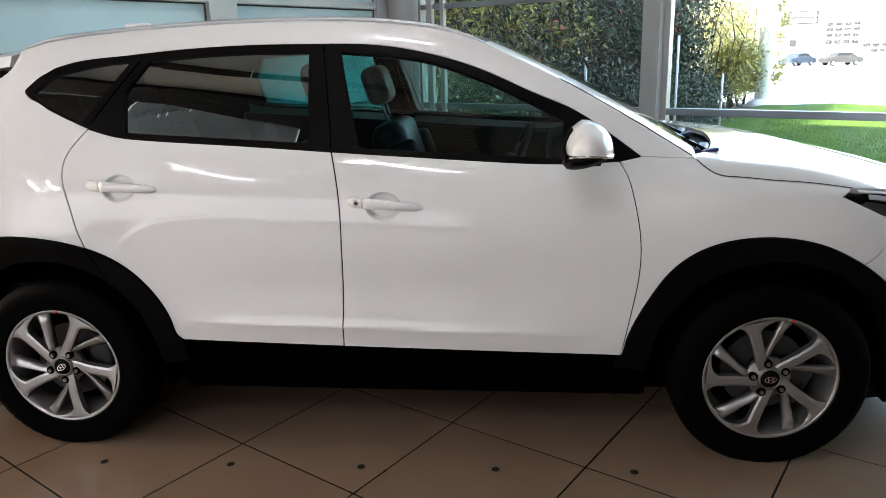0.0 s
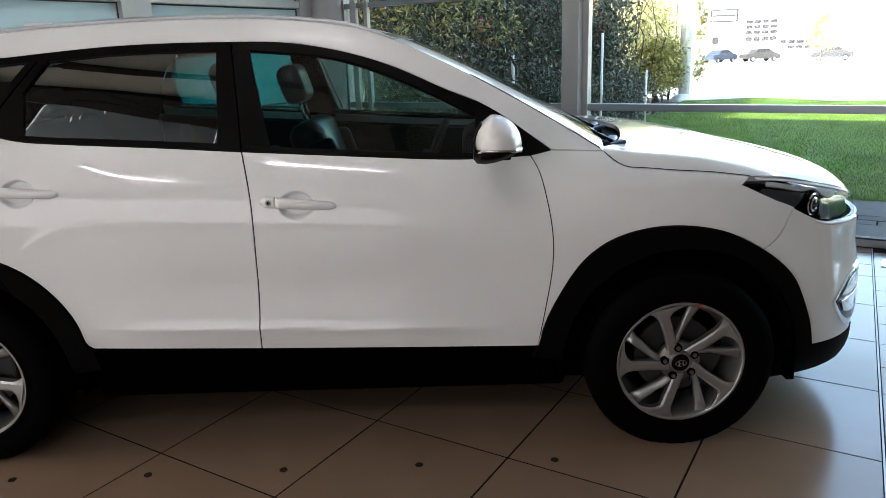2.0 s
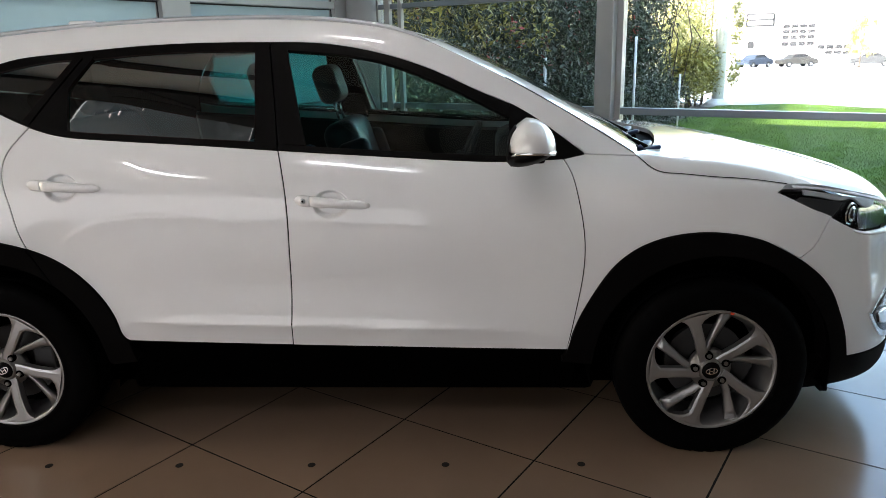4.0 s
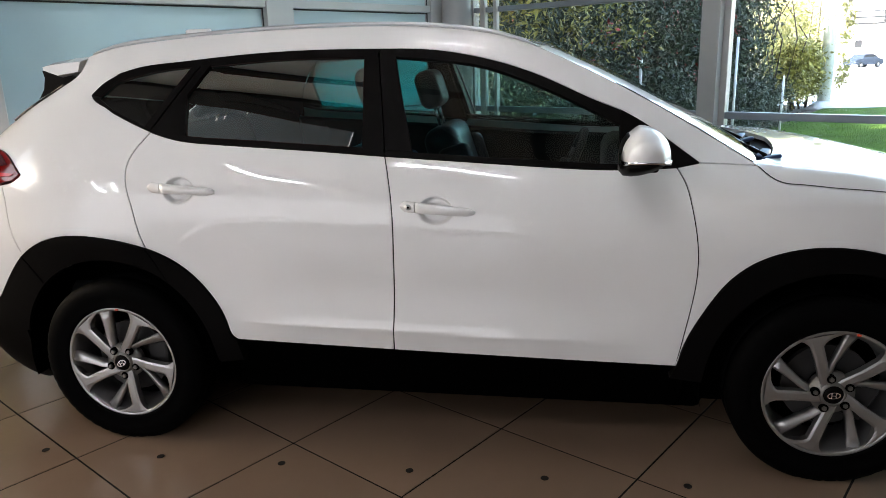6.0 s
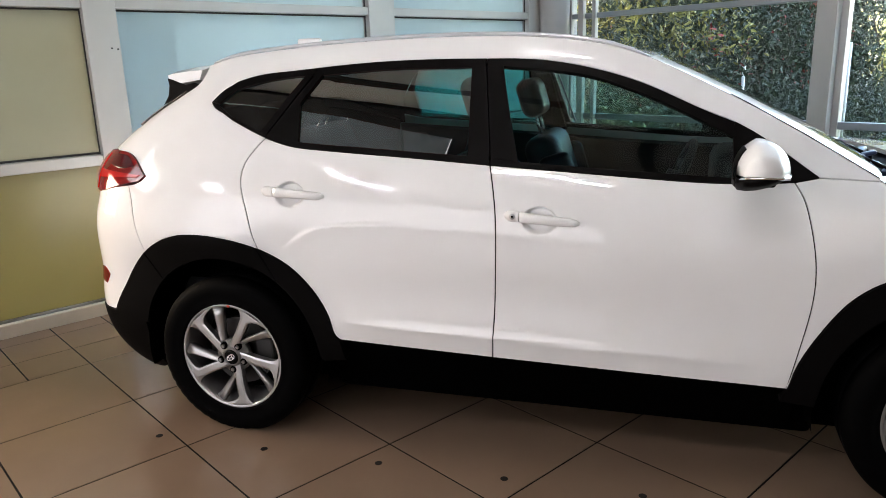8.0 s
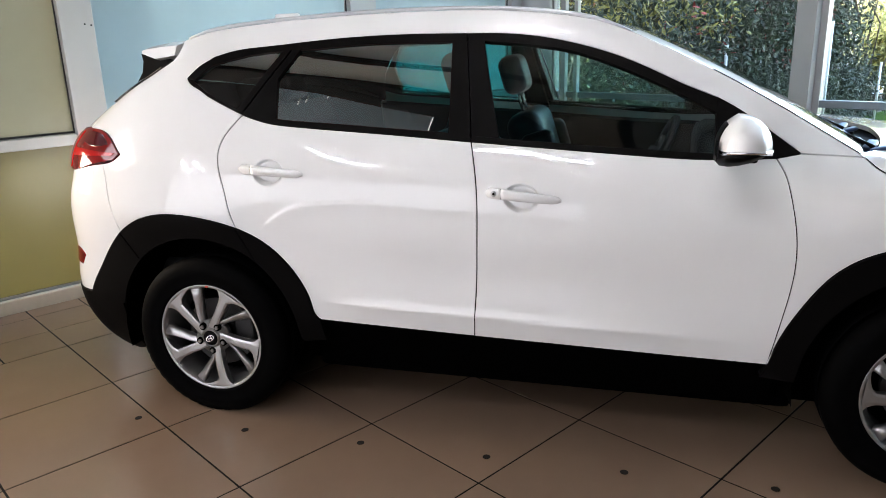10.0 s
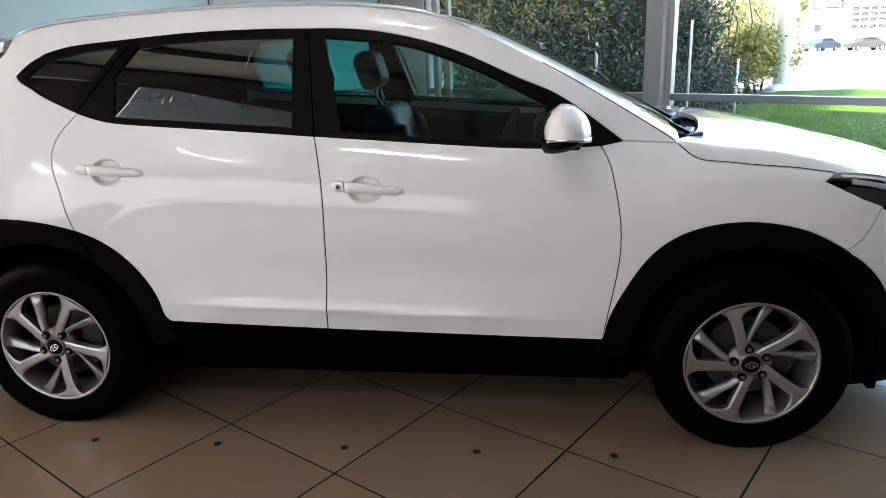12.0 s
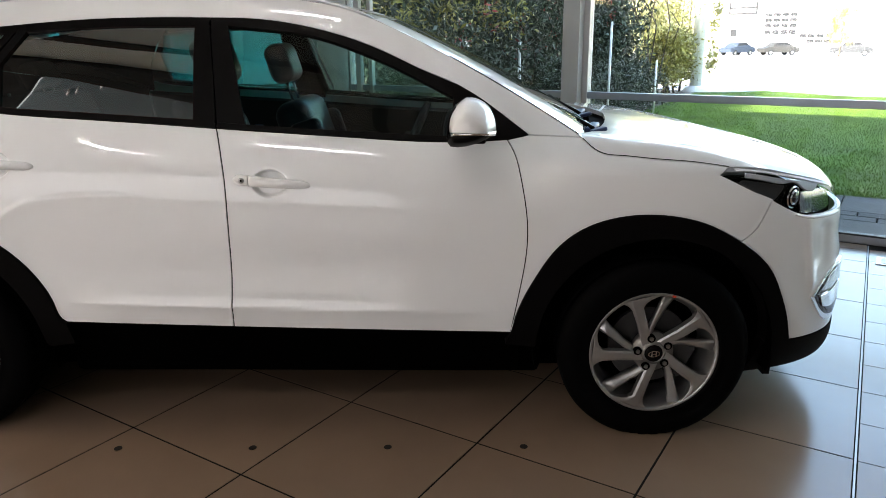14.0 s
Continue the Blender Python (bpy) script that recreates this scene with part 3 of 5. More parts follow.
    panel("pillar_cover", flow([(1.063, 1.5), (1.090, 1.339), (1.114, 1.168)], [(1.114, 1.168), (1.215, 1.162)], [(1.215, 1.160), (1.167, 1.338), (1.126, 1.496)], [(1.126, 1.496), (1.063, 1.5)]), M_TRIM, front_door, "satin black pillar cover", side, offset=0.003, shut=0.001, spacing=sp)
    panel("quarter_bar", flow([(.372, 1.509), (.180, 1.245)], [(.180, 1.245), (.223, 1.238), (.330, 1.226)], [(.330, 1.226), (.313, 1.372)], [(.313, 1.372), (.392, 1.486)], [(.392, 1.486), (.372, 1.509)]), M_TRIM, rear_door, "satin black window bar", side, offset=0.004, shut=0.0015, spacing=sp)
    panel("quarter_bar", flow([(.366, 1.509), (.176, 1.247)], [(.176, 1.247), (.150, 1.262)], [(.150, 1.262), (.326, 1.500)], [(.326, 1.500), (.366, 1.509)]), M_TRIM, car, "satin black window bar", side, offset=0.0035, shut=0.0015, spacing=sp)
    # glass
    panel("quarter_glass", flow([(-.090, 1.378), (-.033, 1.412), (.053, 1.45), (.198, 1.48), (.35, 1.49)], [(.35, 1.49), (.186, 1.245)], [(.186, 1.245), (.064, 1.296), (-.036, 1.345), (-.090, 1.378)]), M_PRIVACY if near else M_GLOSSBLACK, car, "dark privacy glass", side, offset=-0.006, depth=0.004, spacing=0.05)
    panel("rear_door_glass", flow([(.37, 1.49), (.553, 1.505), (.773, 1.51), (1.03, 1.505)], [(1.03, 1.505), (1.045, 1.168)], [(1.045, 1.168), (.803, 1.185), (.566, 1.2), (.318, 1.217)], [(.318, 1.217), (.300, 1.372)], [(.300, 1.372), (.37, 1.49)]), M_PRIVACY, rear_door, "dark privacy glass", side, offset=-0.006, depth=0.004, spacing=0.05)
    panel("front_door_glass", flow([(1.110, 1.51), (1.307, 1.49), (1.453, 1.466), (1.598, 1.418), (1.741, 1.357), (1.863, 1.296), (1.96, 1.245)], [(1.96, 1.245), (1.96, 1.10)], [(1.96, 1.10), (1.704, 1.115), (1.464, 1.132), (1.200, 1.152)], [(1.200, 1.152), (1.150, 1.338), (1.110, 1.51)]), M_GLASS, front_door, "clear green-tinted glass", side, offset=-0.006, depth=0.004, spacing=0.05)
    if not near:
        panel("quarter_cover", flow([(.36, 1.53), (.15, 1.53), (-.16, 1.50), (-.36, 1.46)], [(-.36, 1.46), (-.30, 1.30), (.0, 1.25), (.22, 1.19)], [(.22, 1.19), (.27, 1.37), (.42, 1.53)]), M_DARK, car, "black quarter cover", side, offset=-.03, depth=.02, spacing=.05)
    panel("pillar_backing", flow([(1.00, 1.54), (1.105, 1.53)], [(1.105, 1.53), (1.145, 1.34), (1.195, 1.14)], [(1.195, 1.14), (1.02, 1.16)], [(1.02, 1.16), (1.00, 1.54)]), M_DARK, car, "black pillar backing", side, offset=-.016, depth=.03, spacing=.05)
    # inner skins that close the body behind the panels
    panel("door_lining", flow([(2.17, 1.085), (1.6, 1.10), (1.1, 1.135), (.6, 1.17), (.2, 1.20)], [(.2, 1.20), (.17, .80)], [(.17, .80), (.45, .55), (.50, .43)], [(.50, .43), (2.15, .41)], [(2.15, .41), (2.19, .65), (2.17, 1.085)]), M_CABIN, car, "dark door lining", side, offset=-0.055, depth=0.03, spacing=0.06)
    panel("quarter_lining", flow([(.2, 1.22), (-.1, 1.34), (-.45, 1.26), (-.55, 1.05), (-.45, .85)], [(-.45, .85), (-.1, .875), (.17, .82)], [(.17, .82), (.2, 1.22)]), M_DARK, car, "", side, offset=-0.04, depth=0.02, spacing=0.06)
    panel("wing_lining", flow([(2.2, 1.07), (2.6, 1.01), (3.0, .90)], [(3.0, .90), (2.9, .80), (2.65, .855), (2.4, .81), (2.22, .62)], [(2.22, .62), (2.2, 1.07)]), M_DARK, car, "", side, offset=-0.03, depth=0.02, spacing=0.06)

    # door handles
    for door, x0, x1, z0, z1, lock in ((front_door, 1.178, 1.445, .981, .962, near), (rear_door, .195, .466, 1.045, 1.032, False)):
        def grip(name, t0, t1, parent, label=""):
            verts, faces, n = [], [], 14
            for i in range(n + 1):
                t = t0 + (t1 - t0) * i / n
                x, z = x0 + (x1 - x0) * t, z0 + (z1 - z0) * t
                h = 0.0212 * min(1, (t + .006) / .075) ** .5 * (1 - .30 * t) * min(1, (1.012 - t) / .10) ** .5
                y = -float(half_width(x, z))
                out = 0.013 + 0.023 * math.sin(math.pi * min(1, t * .92 + .04)) ** .7
                for a in range(12):
                    an = 2 * math.pi * a / 12
                    ca, sa = math.cos(an), math.sin(an)
                    verts.append((x, -side * (y - out * (.55 + .45 * math.copysign(abs(ca) ** .7, ca)) + .010), z + h * math.copysign(abs(sa) ** .75, sa) - .004 * t))
            for i in range(n):
                for a in range(12):
                    b = (a + 1) % 12
                    faces.append((i * 12 + a, i * 12 + b, (i + 1) * 12 + b, (i + 1) * 12 + a))
            faces += [tuple(range(12)), tuple(n * 12 + a for a in range(11, -1, -1))]
            bm = bmesh.new()
            vs = [bm.verts.new(p) for p in verts]
            for q in faces:
                bm.faces.new([vs[k] for k in q])
            return part(name, bm, M_PAINT, parent, label, True)

        handle = grip("door_handle", .215, 1.0, door, "white pull handle")
        grip("lock_cover", .0, .205, handle, "white lock cover")
        if lock:
            bm = bmesh.new()
            y = -float(half_width(x0 + .032, z0)) - .0205
            cyl(bm, (x0 + .032, y, z0 - .002), (x0 + .032, y + .02, z0 - .002), .0100, n=20)
            part("key_lock", bm, M_RAIL, handle, "metal key lock", True)
            bm = bmesh.new()
            cyl(bm, (x0 + .032, y - .001, z0 - .002), (x0 + .032, y + .01, z0 - .002), .0040, n=14)
            part("key_slot", bm, M_DARK, handle)

    # head lamp
    lamp_outline = flow(LAMP_LOW, LAMP_TOP)
    lamp = panel("headlight", lamp_outline, M_DARK, car, "black headlight housing under a clear lens", side, offset=-0.045, depth=0.03, shut=0.0, spacing=0.03)
    panel("lens", lamp_outline, M_LENS, lamp, "clear lens", side, offset=-0.001, depth=0.012, shut=0.0015, spacing=0.03)
    POCKET = [[(2.937, .954), (2.953, .962)], [(2.953, .962), (3.039, .948), (3.117, .934)], [(3.117, .934), (3.071, .881)], [(3.071, .881), (3.055, .886)], [(3.055, .886), (2.995, .918), (2.937, .954)]]
    panel("pocket_frame", flow(*POCKET), M_POCKET, lamp, "grey pocket border", side, offset=-0.010, depth=0.008, shut=0, spacing=0.03)
    panel("indicator", flow(*POCKET), M_RIM, lamp, "dark grey reflector pocket", side, offset=-0.0085, depth=0.006, shut=.006, spacing=0.03)
    panel("upper_reflector", flow([(2.957, .987), (3.005, .978), (3.118, .955), (3.202, .941), (3.268, .925)], [(3.268, .925), (3.215, .905), (3.189, .919)], [(3.189, .919), (3.173, .934), (3.116, .940), (3.039, .954), (2.960, .969)], [(2.960, .969), (2.957, .987)]), M_LAMP_WHITE, lamp, "white upper reflector", side, offset=-0.004, depth=0.008, shut=0, spacing=0.02)
    # White strip on the lens: the sky's reflection along its top, painted.
    panel("lens_sky_glint", flow([(2.917, 1.000), (3.008, .989), (3.122, .968), (3.224, .944), (3.330, .912)], [(3.330, .912), (3.328, .905)], [(3.328, .905), (3.224, .937), (3.122, .961), (3.008, .983), (2.92, .992)], [(2.92, .992), (2.917, 1.000)]), M_LAMP_WHITE, lamp, "white strip painted as sky reflection on the lens", side, offset=.0008, depth=.004, shut=0, lip=.001, spacing=.02)
    panel("chrome_bezel", flow([(3.192, .905), (3.255, .912), (3.338, .892)], [(3.338, .892), (3.360, .830)], [(3.360, .830), (3.300, .819), (3.202, .829)], [(3.202, .829), (3.190, .867), (3.192, .905)]), M_CHROME, lamp, "bright reflector", side, offset=-0.016, depth=0.012, spacing=0.02)
    y_ = float(half_width(3.148, .888)) - .012
    c = Vector((3.148, side * y_, .888))
    w = Vector((.62, side * .78, 0)).normalized()
    for r0, r1, d0, d1, m_, name_ in ((.047, .045, -.05, .001, M_DARK, "projector"), (.042, .040, -.01, .004, M_CHROME, "projector_ring"), (.037, .034, .0, .006, M_DARK, "projector_throat"), (.029, .027, .0, .008, M_CHROME, "inner_ring"), (.024, .018, .0, .011, M_GLOSSBLACK, "projector_lens")):
        bm = bmesh.new()
        cyl(bm, c + w * d0, c + w * d1, r0, r1, 28)
        part(name_, bm, m_, lamp, "chrome ring" if m_ is M_CHROME else "", True)
    # the bumper's ledge under the lamp
    line = []
    for k in range(24):
        x = 3.16 + .225 * k / 23
        z = float(spline(LAMP_LOW)(x)) - .009
        p = skin(to_u(x, z), z)
        line.append((p[0], -side * (p[1] - .001), p[2]))
    tube("bumper_ledge", line, lambda t: .003 + .006 * math.sin(math.pi * min(1, t * .6 + .1)), M_PAINT, car, "white ledge under the headlight", 10, .8)
    # fog lamp pocket
    fog = panel("fog_lamp", flow([(3.274, .496), (3.335, .555), (3.41, .602)], [(3.41, .602), (3.49, .59)], [(3.49, .59), (3.475, .47), (3.43, .36)], [(3.43, .36), (3.378, .375), (3.315, .437), (3.274, .496)]), M_CHROME, car, "chrome fog lamp surround", side, offset=0.008, depth=0.03, shut=0, spacing=0.02)
    panel("pocket", flow([(3.290, .497), (3.345, .549), (3.410, .588)], [(3.410, .588), (3.475, .575)], [(3.475, .575), (3.460, .46), (3.425, .388)], [(3.425, .388), (3.374, .402), (3.323, .448), (3.290, .497)]), M_GLOSSBLACK, fog, "black pocket", side, offset=0.010, depth=0.02, shut=0, spacing=0.02)
    panel("day_lamp", flow([(3.318, .515), (3.355, .553), (3.402, .58)], [(3.402, .58), (3.420, .53)], [(3.420, .53), (3.36, .51), (3.318, .515)]), M_SILVER, fog, "silver daylight lamp", side, offset=0.014, depth=0.012, shut=0, spacing=0.02)
    panel("lamp_glass", flow([(3.313, .495), (3.37, .500), (3.430, .525)], [(3.430, .525), (3.435, .465)], [(3.435, .465), (3.38, .436), (3.332, .450)], [(3.332, .450), (3.313, .495)]), M_CHROME, fog, "clear fog lamp", side, offset=0.016, depth=0.016, shut=0, spacing=0.02)
    # tail lamp
    tail = panel("tail_light", flow(TAIL_LAMP_IN, [(-.634, 1.175), (-.80, 1.148)], [(-.80, 1.148), (-.815, 1.01)], [(-.815, 1.01), (-.642, 1.013), (-.55, 1.036), (-.417, 1.061)], [(-.417, 1.061), (-.388, 1.084)]), M_REDMID, car, "red tail light with a dark upper corner", side, offset=0.008, depth=0.03, shut=0.001, spacing=0.02)
    panel("light_bar", flow([(-.66, 1.160), (-.725, 1.15), (-.78, 1.138)], [(-.78, 1.138), (-.795, 1.03)], [(-.795, 1.03), (-.71, 1.028), (-.70, 1.09)], [(-.70, 1.09), (-.66, 1.160)]), M_RED, tail, "bright red light bar", side, offset=0.011, depth=0.012, shut=0, spacing=0.02)
    panel("light_bar", flow([(-.69, 1.098), (-.55, 1.092), (-.41, 1.086)], [(-.41, 1.086), (-.43, 1.075)], [(-.43, 1.075), (-.56, 1.070), (-.69, 1.062)], [(-.69, 1.062), (-.69, 1.098)]), M_RED, tail, "bright red light bar", side, offset=0.011, depth=0.012, shut=0, spacing=0.02)
    panel("smoked_corner", flow([(-.455, 1.118), (-.50, 1.152), (-.60, 1.163)], [(-.60, 1.163), (-.625, 1.12)], [(-.625, 1.12), (-.53, 1.108), (-.455, 1.118)]), M_REDDARK, tail, "dark smoked corner", side, offset=0.0105, depth=0.012, shut=0, spacing=0.02)
    panel("rear_reflector", flow([(-.735, .657), (-.690, .650), (-.665, .630)], [(-.665, .630), (-.705, .580)], [(-.705, .580), (-.78, .585)], [(-.78, .585), (-.735, .657)]), M_REDMID, car, "red reflector", side, offset=0.004, depth=0.012, shut=0, spacing=0.02)

    # door mirror
    def shell(name, outline, y0, y1, tip, material, parent, label):
        """Outline in (x, z), carried outwards and rounded off at its tip."""
        bm = bmesh.new()
        cx, cz = 1.985, 1.165
        rings, n = [], 10
        for i in range(n + 1):
            t = i / n
            s_ = 1 - tip * max(0, (t - .30) / .70) ** 2.4
            rings.append([bm.verts.new((cx + (x - cx) * (1 - (1 - s_) * .75), side * (y0 + (y1 - y0) * t), cz + (z - cz) * s_)) for x, z in outline])
        k = len(outline)
        for p, q in zip(rings, rings[1:]):
            for j in range(k):
                bm.faces.new((p[j], p[(j + 1) % k], q[(j + 1) % k], q[j]))
        bm.faces.new(rings[0]), bm.faces.new(list(reversed(rings[-1])))
        ob = part(name, bm, material, parent, label, True)
        return ob

    arc = [radians(a) for a in range(0, 91, 9)]
    left = [(1.932, 1.151), (1.932, 1.170), (1.936, 1.192), (1.945, 1.213), (1.958, 1.232), (1.976, 1.246)]
    cap = [(1.990 + .098 * math.cos(a) ** .9, 1.151 + .104 * math.sin(a) ** .85) for a in arc] + list(reversed(left))
    strip_ = [(2.090, 1.154), (1.932, 1.154), (1.932, 1.140), (2.087, 1.140)]
    under = [(2.078, 1.142), (1.929, 1.142), (1.929, 1.112), (1.937, 1.102), (1.96, 1.099), (1.99, 1.102), (2.025, 1.111), (2.06, 1.127)]
    rim_ = [(1.932, 1.108)] + [(x - .0006, z) for x, z in left[:5]] + [(x - .004, z) for x, z in reversed(left[:5])] + [(1.927, 1.112)]
    mirror = shell("door_mirror", cap, .905, 1.080, .50, M_PAINT, car, "white door mirror with indicator strip")
    shell("lower_shell", under, .905, 1.076, .50, M_TRIM, mirror, "black lower shell")
    shell("indicator_strip", strip_, .93, 1.084, .48, M_CHROME, mirror, "clear indicator strip")
    shell("mirror_rim", rim_, .905, .985, .04, M_TRIM, mirror, "black mirror rim")
    bm = bmesh.new()
    box(bm, (1.972, min(side * .82, side * .95), 1.104), (2.055, max(side * .82, side * .95), 1.136), None, .008)
    part("mirror_foot", bm, M_TRIM, mirror, "black mirror foot")
    bm = bmesh.new()
    box(bm, (1.9270, min(side * .94, side * 1.03), 1.130), (1.9290, max(side * .94, side * 1.03), 1.180), None, .001)
    part("mirror_glass", bm, M_MIRROR, mirror, "silver mirror glass")
    # black seals deep in the door gaps, seams in the rear cladding
    for line in (B_GAP[2:], DOOR_FRONT, REAR_GAP + REAR_ARCH[1:]):
        uz = flow(line)
        at = skin(uz[:, 0], uz[:, 1]) - skin_normal(uz[:, 0], uz[:, 1]) * .010
        tube("door_seal", [(p[0], -side * p[1], p[2]) for p in at], .0052, M_DARK, car, "black rubber door seal", 6)
    for a, b in (((.169, .811), (.243, .675)), ((-.395, .767), (-.315, .655))):
        d = Vector((b[0] - a[0], b[1] - a[1])).normalized() * .0028
        panel("cladding_seam", flow([(a[0] - d.y, a[1] + d.x), (b[0] - d.y, b[1] + d.x)], [(b[0] - d.y, b[1] + d.x), (b[0] + d.y, b[1] - d.x)], [(b[0] + d.y, b[1] - d.x), (a[0] + d.y, a[1] - d.x)], [(a[0] + d.y, a[1] - d.x), (a[0] - d.y, a[1] + d.x)]), M_DARK, car, "dark seam", side, offset=.0112, depth=.006, shut=0, lip=.0003, spacing=.05)

# roof, windscreen, bonnet
edge_z = spline(ROOF_EDGE)


def across(n):
    return [-1 + 2 * i / (n - 1) for i in range(n)]


rows = []
for x in np.linspace(-.18, 1.655, 40):
    z = float(edge_z(x))
    w = float(half_width(x, z))
    lift = 0.011 - 0.006 * max(0, (x - 1.2) / .45) ** 2
    rows.append([(x + (.05 * (1 - q * q) if x > 1.6 else 0), q * w, z + lift * (1 - abs(q) ** 2.4)) for q in across(25)])
sheet("roof_panel", rows, M_PAINT, car, "white roof panel")
a_z = spline(A_LINE)
rows = []
for x in np.linspace(1.660, 2.405, 22):
    z = float(a_z(x))
    w = float(half_width(x, z))
    t = (x - 1.66) / .745
    rows.append([(x + (.05 + .03 * t) * (1 - q * q), q * (w - .004), z - .002 + (.009 + .007 * t) * (1 - q * q)) for q in across(25)])
sheet("windscreen", rows, M_SCREEN, car, "tinted windscreen", 0.005)
# White sheet widened over the glass stands in for its bright reflection.
rows_l = {-1: [], 1: []}
for x in np.linspace(1.658, 2.40, 24):
    z = float(a_z(x))
    w = float(half_width(x, z))
    t = (x - 1.66) / .745
    for s_ in (-1, 1):
        rows_l[s_].append([(x + (.05 + .03 * t) * (1 - q * q), s_ * q * (w - .002), z + .001 + .004 * math.sin(math.pi * (1 - q) / .36) + (.009 + .007 * t) * (1 - q * q)) for q in np.linspace(1, .64, 10)])
for s_ in (-1, 1):
    sheet("moulding_with_glare", rows_l[s_], M_PAINT, car, "white pillar moulding widened to paint the screen's reflection", 0.004)
for s_ in (-1, 1):
    tube("screen_seal", [(x, s_ * (float(half_width(x, float(a_z(x)))) - .004), float(a_z(x)) + .0032) for x in np.linspace(1.93, 2.392, 24)], .0019, M_DARK, car, "black screen edge seal", 6)
hood_z = spline(HOOD_LINE + [(3.034, .992), (3.150, .965), (3.258, .938), (3.350, .905)])
crease_z = spline([(2.40, 1.103), (2.55, 1.087), (2.72, 1.070), (2.93, 1.028), (3.15, .978), (3.28, .939), (3.36, .903)])
rows = []
for a in np.linspace(0, 1, 50):
    x = 2.399 + .951 * a
    z = float(hood_z(x))
    w = float(half_width(x, z)) - .0075
    rise = float(crease_z(x)) - z
    r = []
    for q in across(91):
        m = 1 - q * q
        edge = min(1, (1 - abs(q)) / .070)
        lift = rise * (1 - (1 - edge) ** 1.5) + .004 * m * (1 - a)
        back = .08 * m + .13 * max(0, (.90 - abs(q)) / .9) ** .45
        r.append((x + back * (1 - a) + .16 * a * m, q * w, z + lift - .010 * max(0, (a - .92) / .08) ** 2))
    rows.append(r)
sheet("bonnet", rows, M_PAINT, car, "white bonnet", 0.018)
for s_ in (-1, 1):
    pts = []
    for x in np.linspace(2.405, 2.90, 60):
        z = float(spline(HOOD_LINE)(x)) + .0015
        pts.append((x, s_ * (float(half_width(x, z)) - .0005), z))
    tube("bonnet_seal", pts, .0016, M_DARK, car, "black shut-line seal", 6)
rows = []
for t in np.linspace(0, 1, 8):
    rows.append([(2.33 + .36 * t * (1 - .45 * q * q), q * .755, 1.062 + .030 * (1 - q * q) - .02 * math.sin(math.pi * t)) for q in across(21)])
sheet("cowl", rows, M_CLAD, car, "black plastic cowl", 0.03)
for y0, y1, x0 in ((-.56, .08, 2.50), (-.02, .60, 2.53)):
    arm = tube("wiper", [(x0, y0, 1.092), (x0 - .035, y0 + .16, 1.112), (x0 - .075, y0 + .33, 1.122)], .009, M_WIPER, car, "wiper arm and blade", 8, .6)
    tube("wiper_blade", [(x0 - .03, y0 - .02, 1.108), (x0 - .075, y0 + .33, 1.126), (x0 - .085, y1 + .1, 1.128)], .008, M_TRIM, arm)
    bm = bmesh.new()
    cyl(bm, (x0 + .004, y0, 1.06), (x0 + .004, y0, 1.105), .017, .012, 14)
    part("wiper_pivot", bm, M_TRIM, arm, "", True)
    for dx, dy, turn, w_, tall in ((-.025, .03, 62, .085, .022), (-.012, -.045, 20, .060, .016), (-.055, .10, 75, .10, .014)):
        bm = bmesh.new()
        box(bm, (-w_ / 2, -.017, -tall / 2), (w_ / 2, .017, tall / 2), Matrix.Translation((x0 + dx, y0 + dy, 1.104)) @ Matrix.Rotation(radians(turn), 4, "Z") @ Matrix.Rotation(radians(-12), 4, "Y"), .006, 3)
        part("arm_cover", bm, M_WIPER, arm, "blue-grey satin arm cover", True)
# spoiler over the rear window
rows_v, rows_f = [], []
ys = [q * .60 for q in across(17)]
for y in ys:
    e = abs(y / .60) ** 3
    z0 = 1.531 + .018 * (1 - abs(y / .60) ** 2.4)
    sec = [(-.183, z0 + .001), (-.28, z0 - .006), (-.395 + .01 * e, z0 - .022), (-.422 + .012 * e, z0 - .032), (-.420 + .012 * e, z0 - .054), (-.33, z0 - .094), (-.205, z0 - .072)]
    thin = 1 - .45 * max(0, (abs(y) / .60 - .80) / .20) ** 2
    rows_v += [(-.29 + (x + .29) * (1 - .5 * (1 - thin)), y, z0 - .04 + (z - z0 + .04) * thin) for x, z in sec]
for i in range(16):
    for j in range(7):
        k = (j + 1) % 7
        rows_f.append((i * 7 + j, i * 7 + k, (i + 1) * 7 + k, (i + 1) * 7 + j))
rows_f += [tuple(range(7)), tuple(16 * 7 + j for j in range(6, -1, -1))]
bm = bmesh.new()
vs = [bm.verts.new(p) for p in rows_v]
for f in rows_f:
    bm.faces.new([vs[i] for i in f])
spoiler = part("spoiler", bm, M_PAINT, car, "white roof spoiler")
for s_ in (-1, 1):
    bm = bmesh.new()
    fin = [(-.418, 1.482), (-.412, 1.452), (-.424, 1.405), (-.470, 1.345), (-.548, 1.276), (-.470, 1.310), (-.300, 1.415), (-.262, 1.452)]
    sides = [[bm.verts.new((x, s_ * y, z)) for x, z in fin] for y in (.525, .560)]
    for r in sides:
        bm.faces.new(r)
    for k in range(8):
        bm.faces.new((sides[0][k], sides[0][(k + 1) % 8], sides[1][(k + 1) % 8], sides[1][k]))
    part("spoiler_fin", bm, M_TRIM, spoiler, "gloss black side fin")
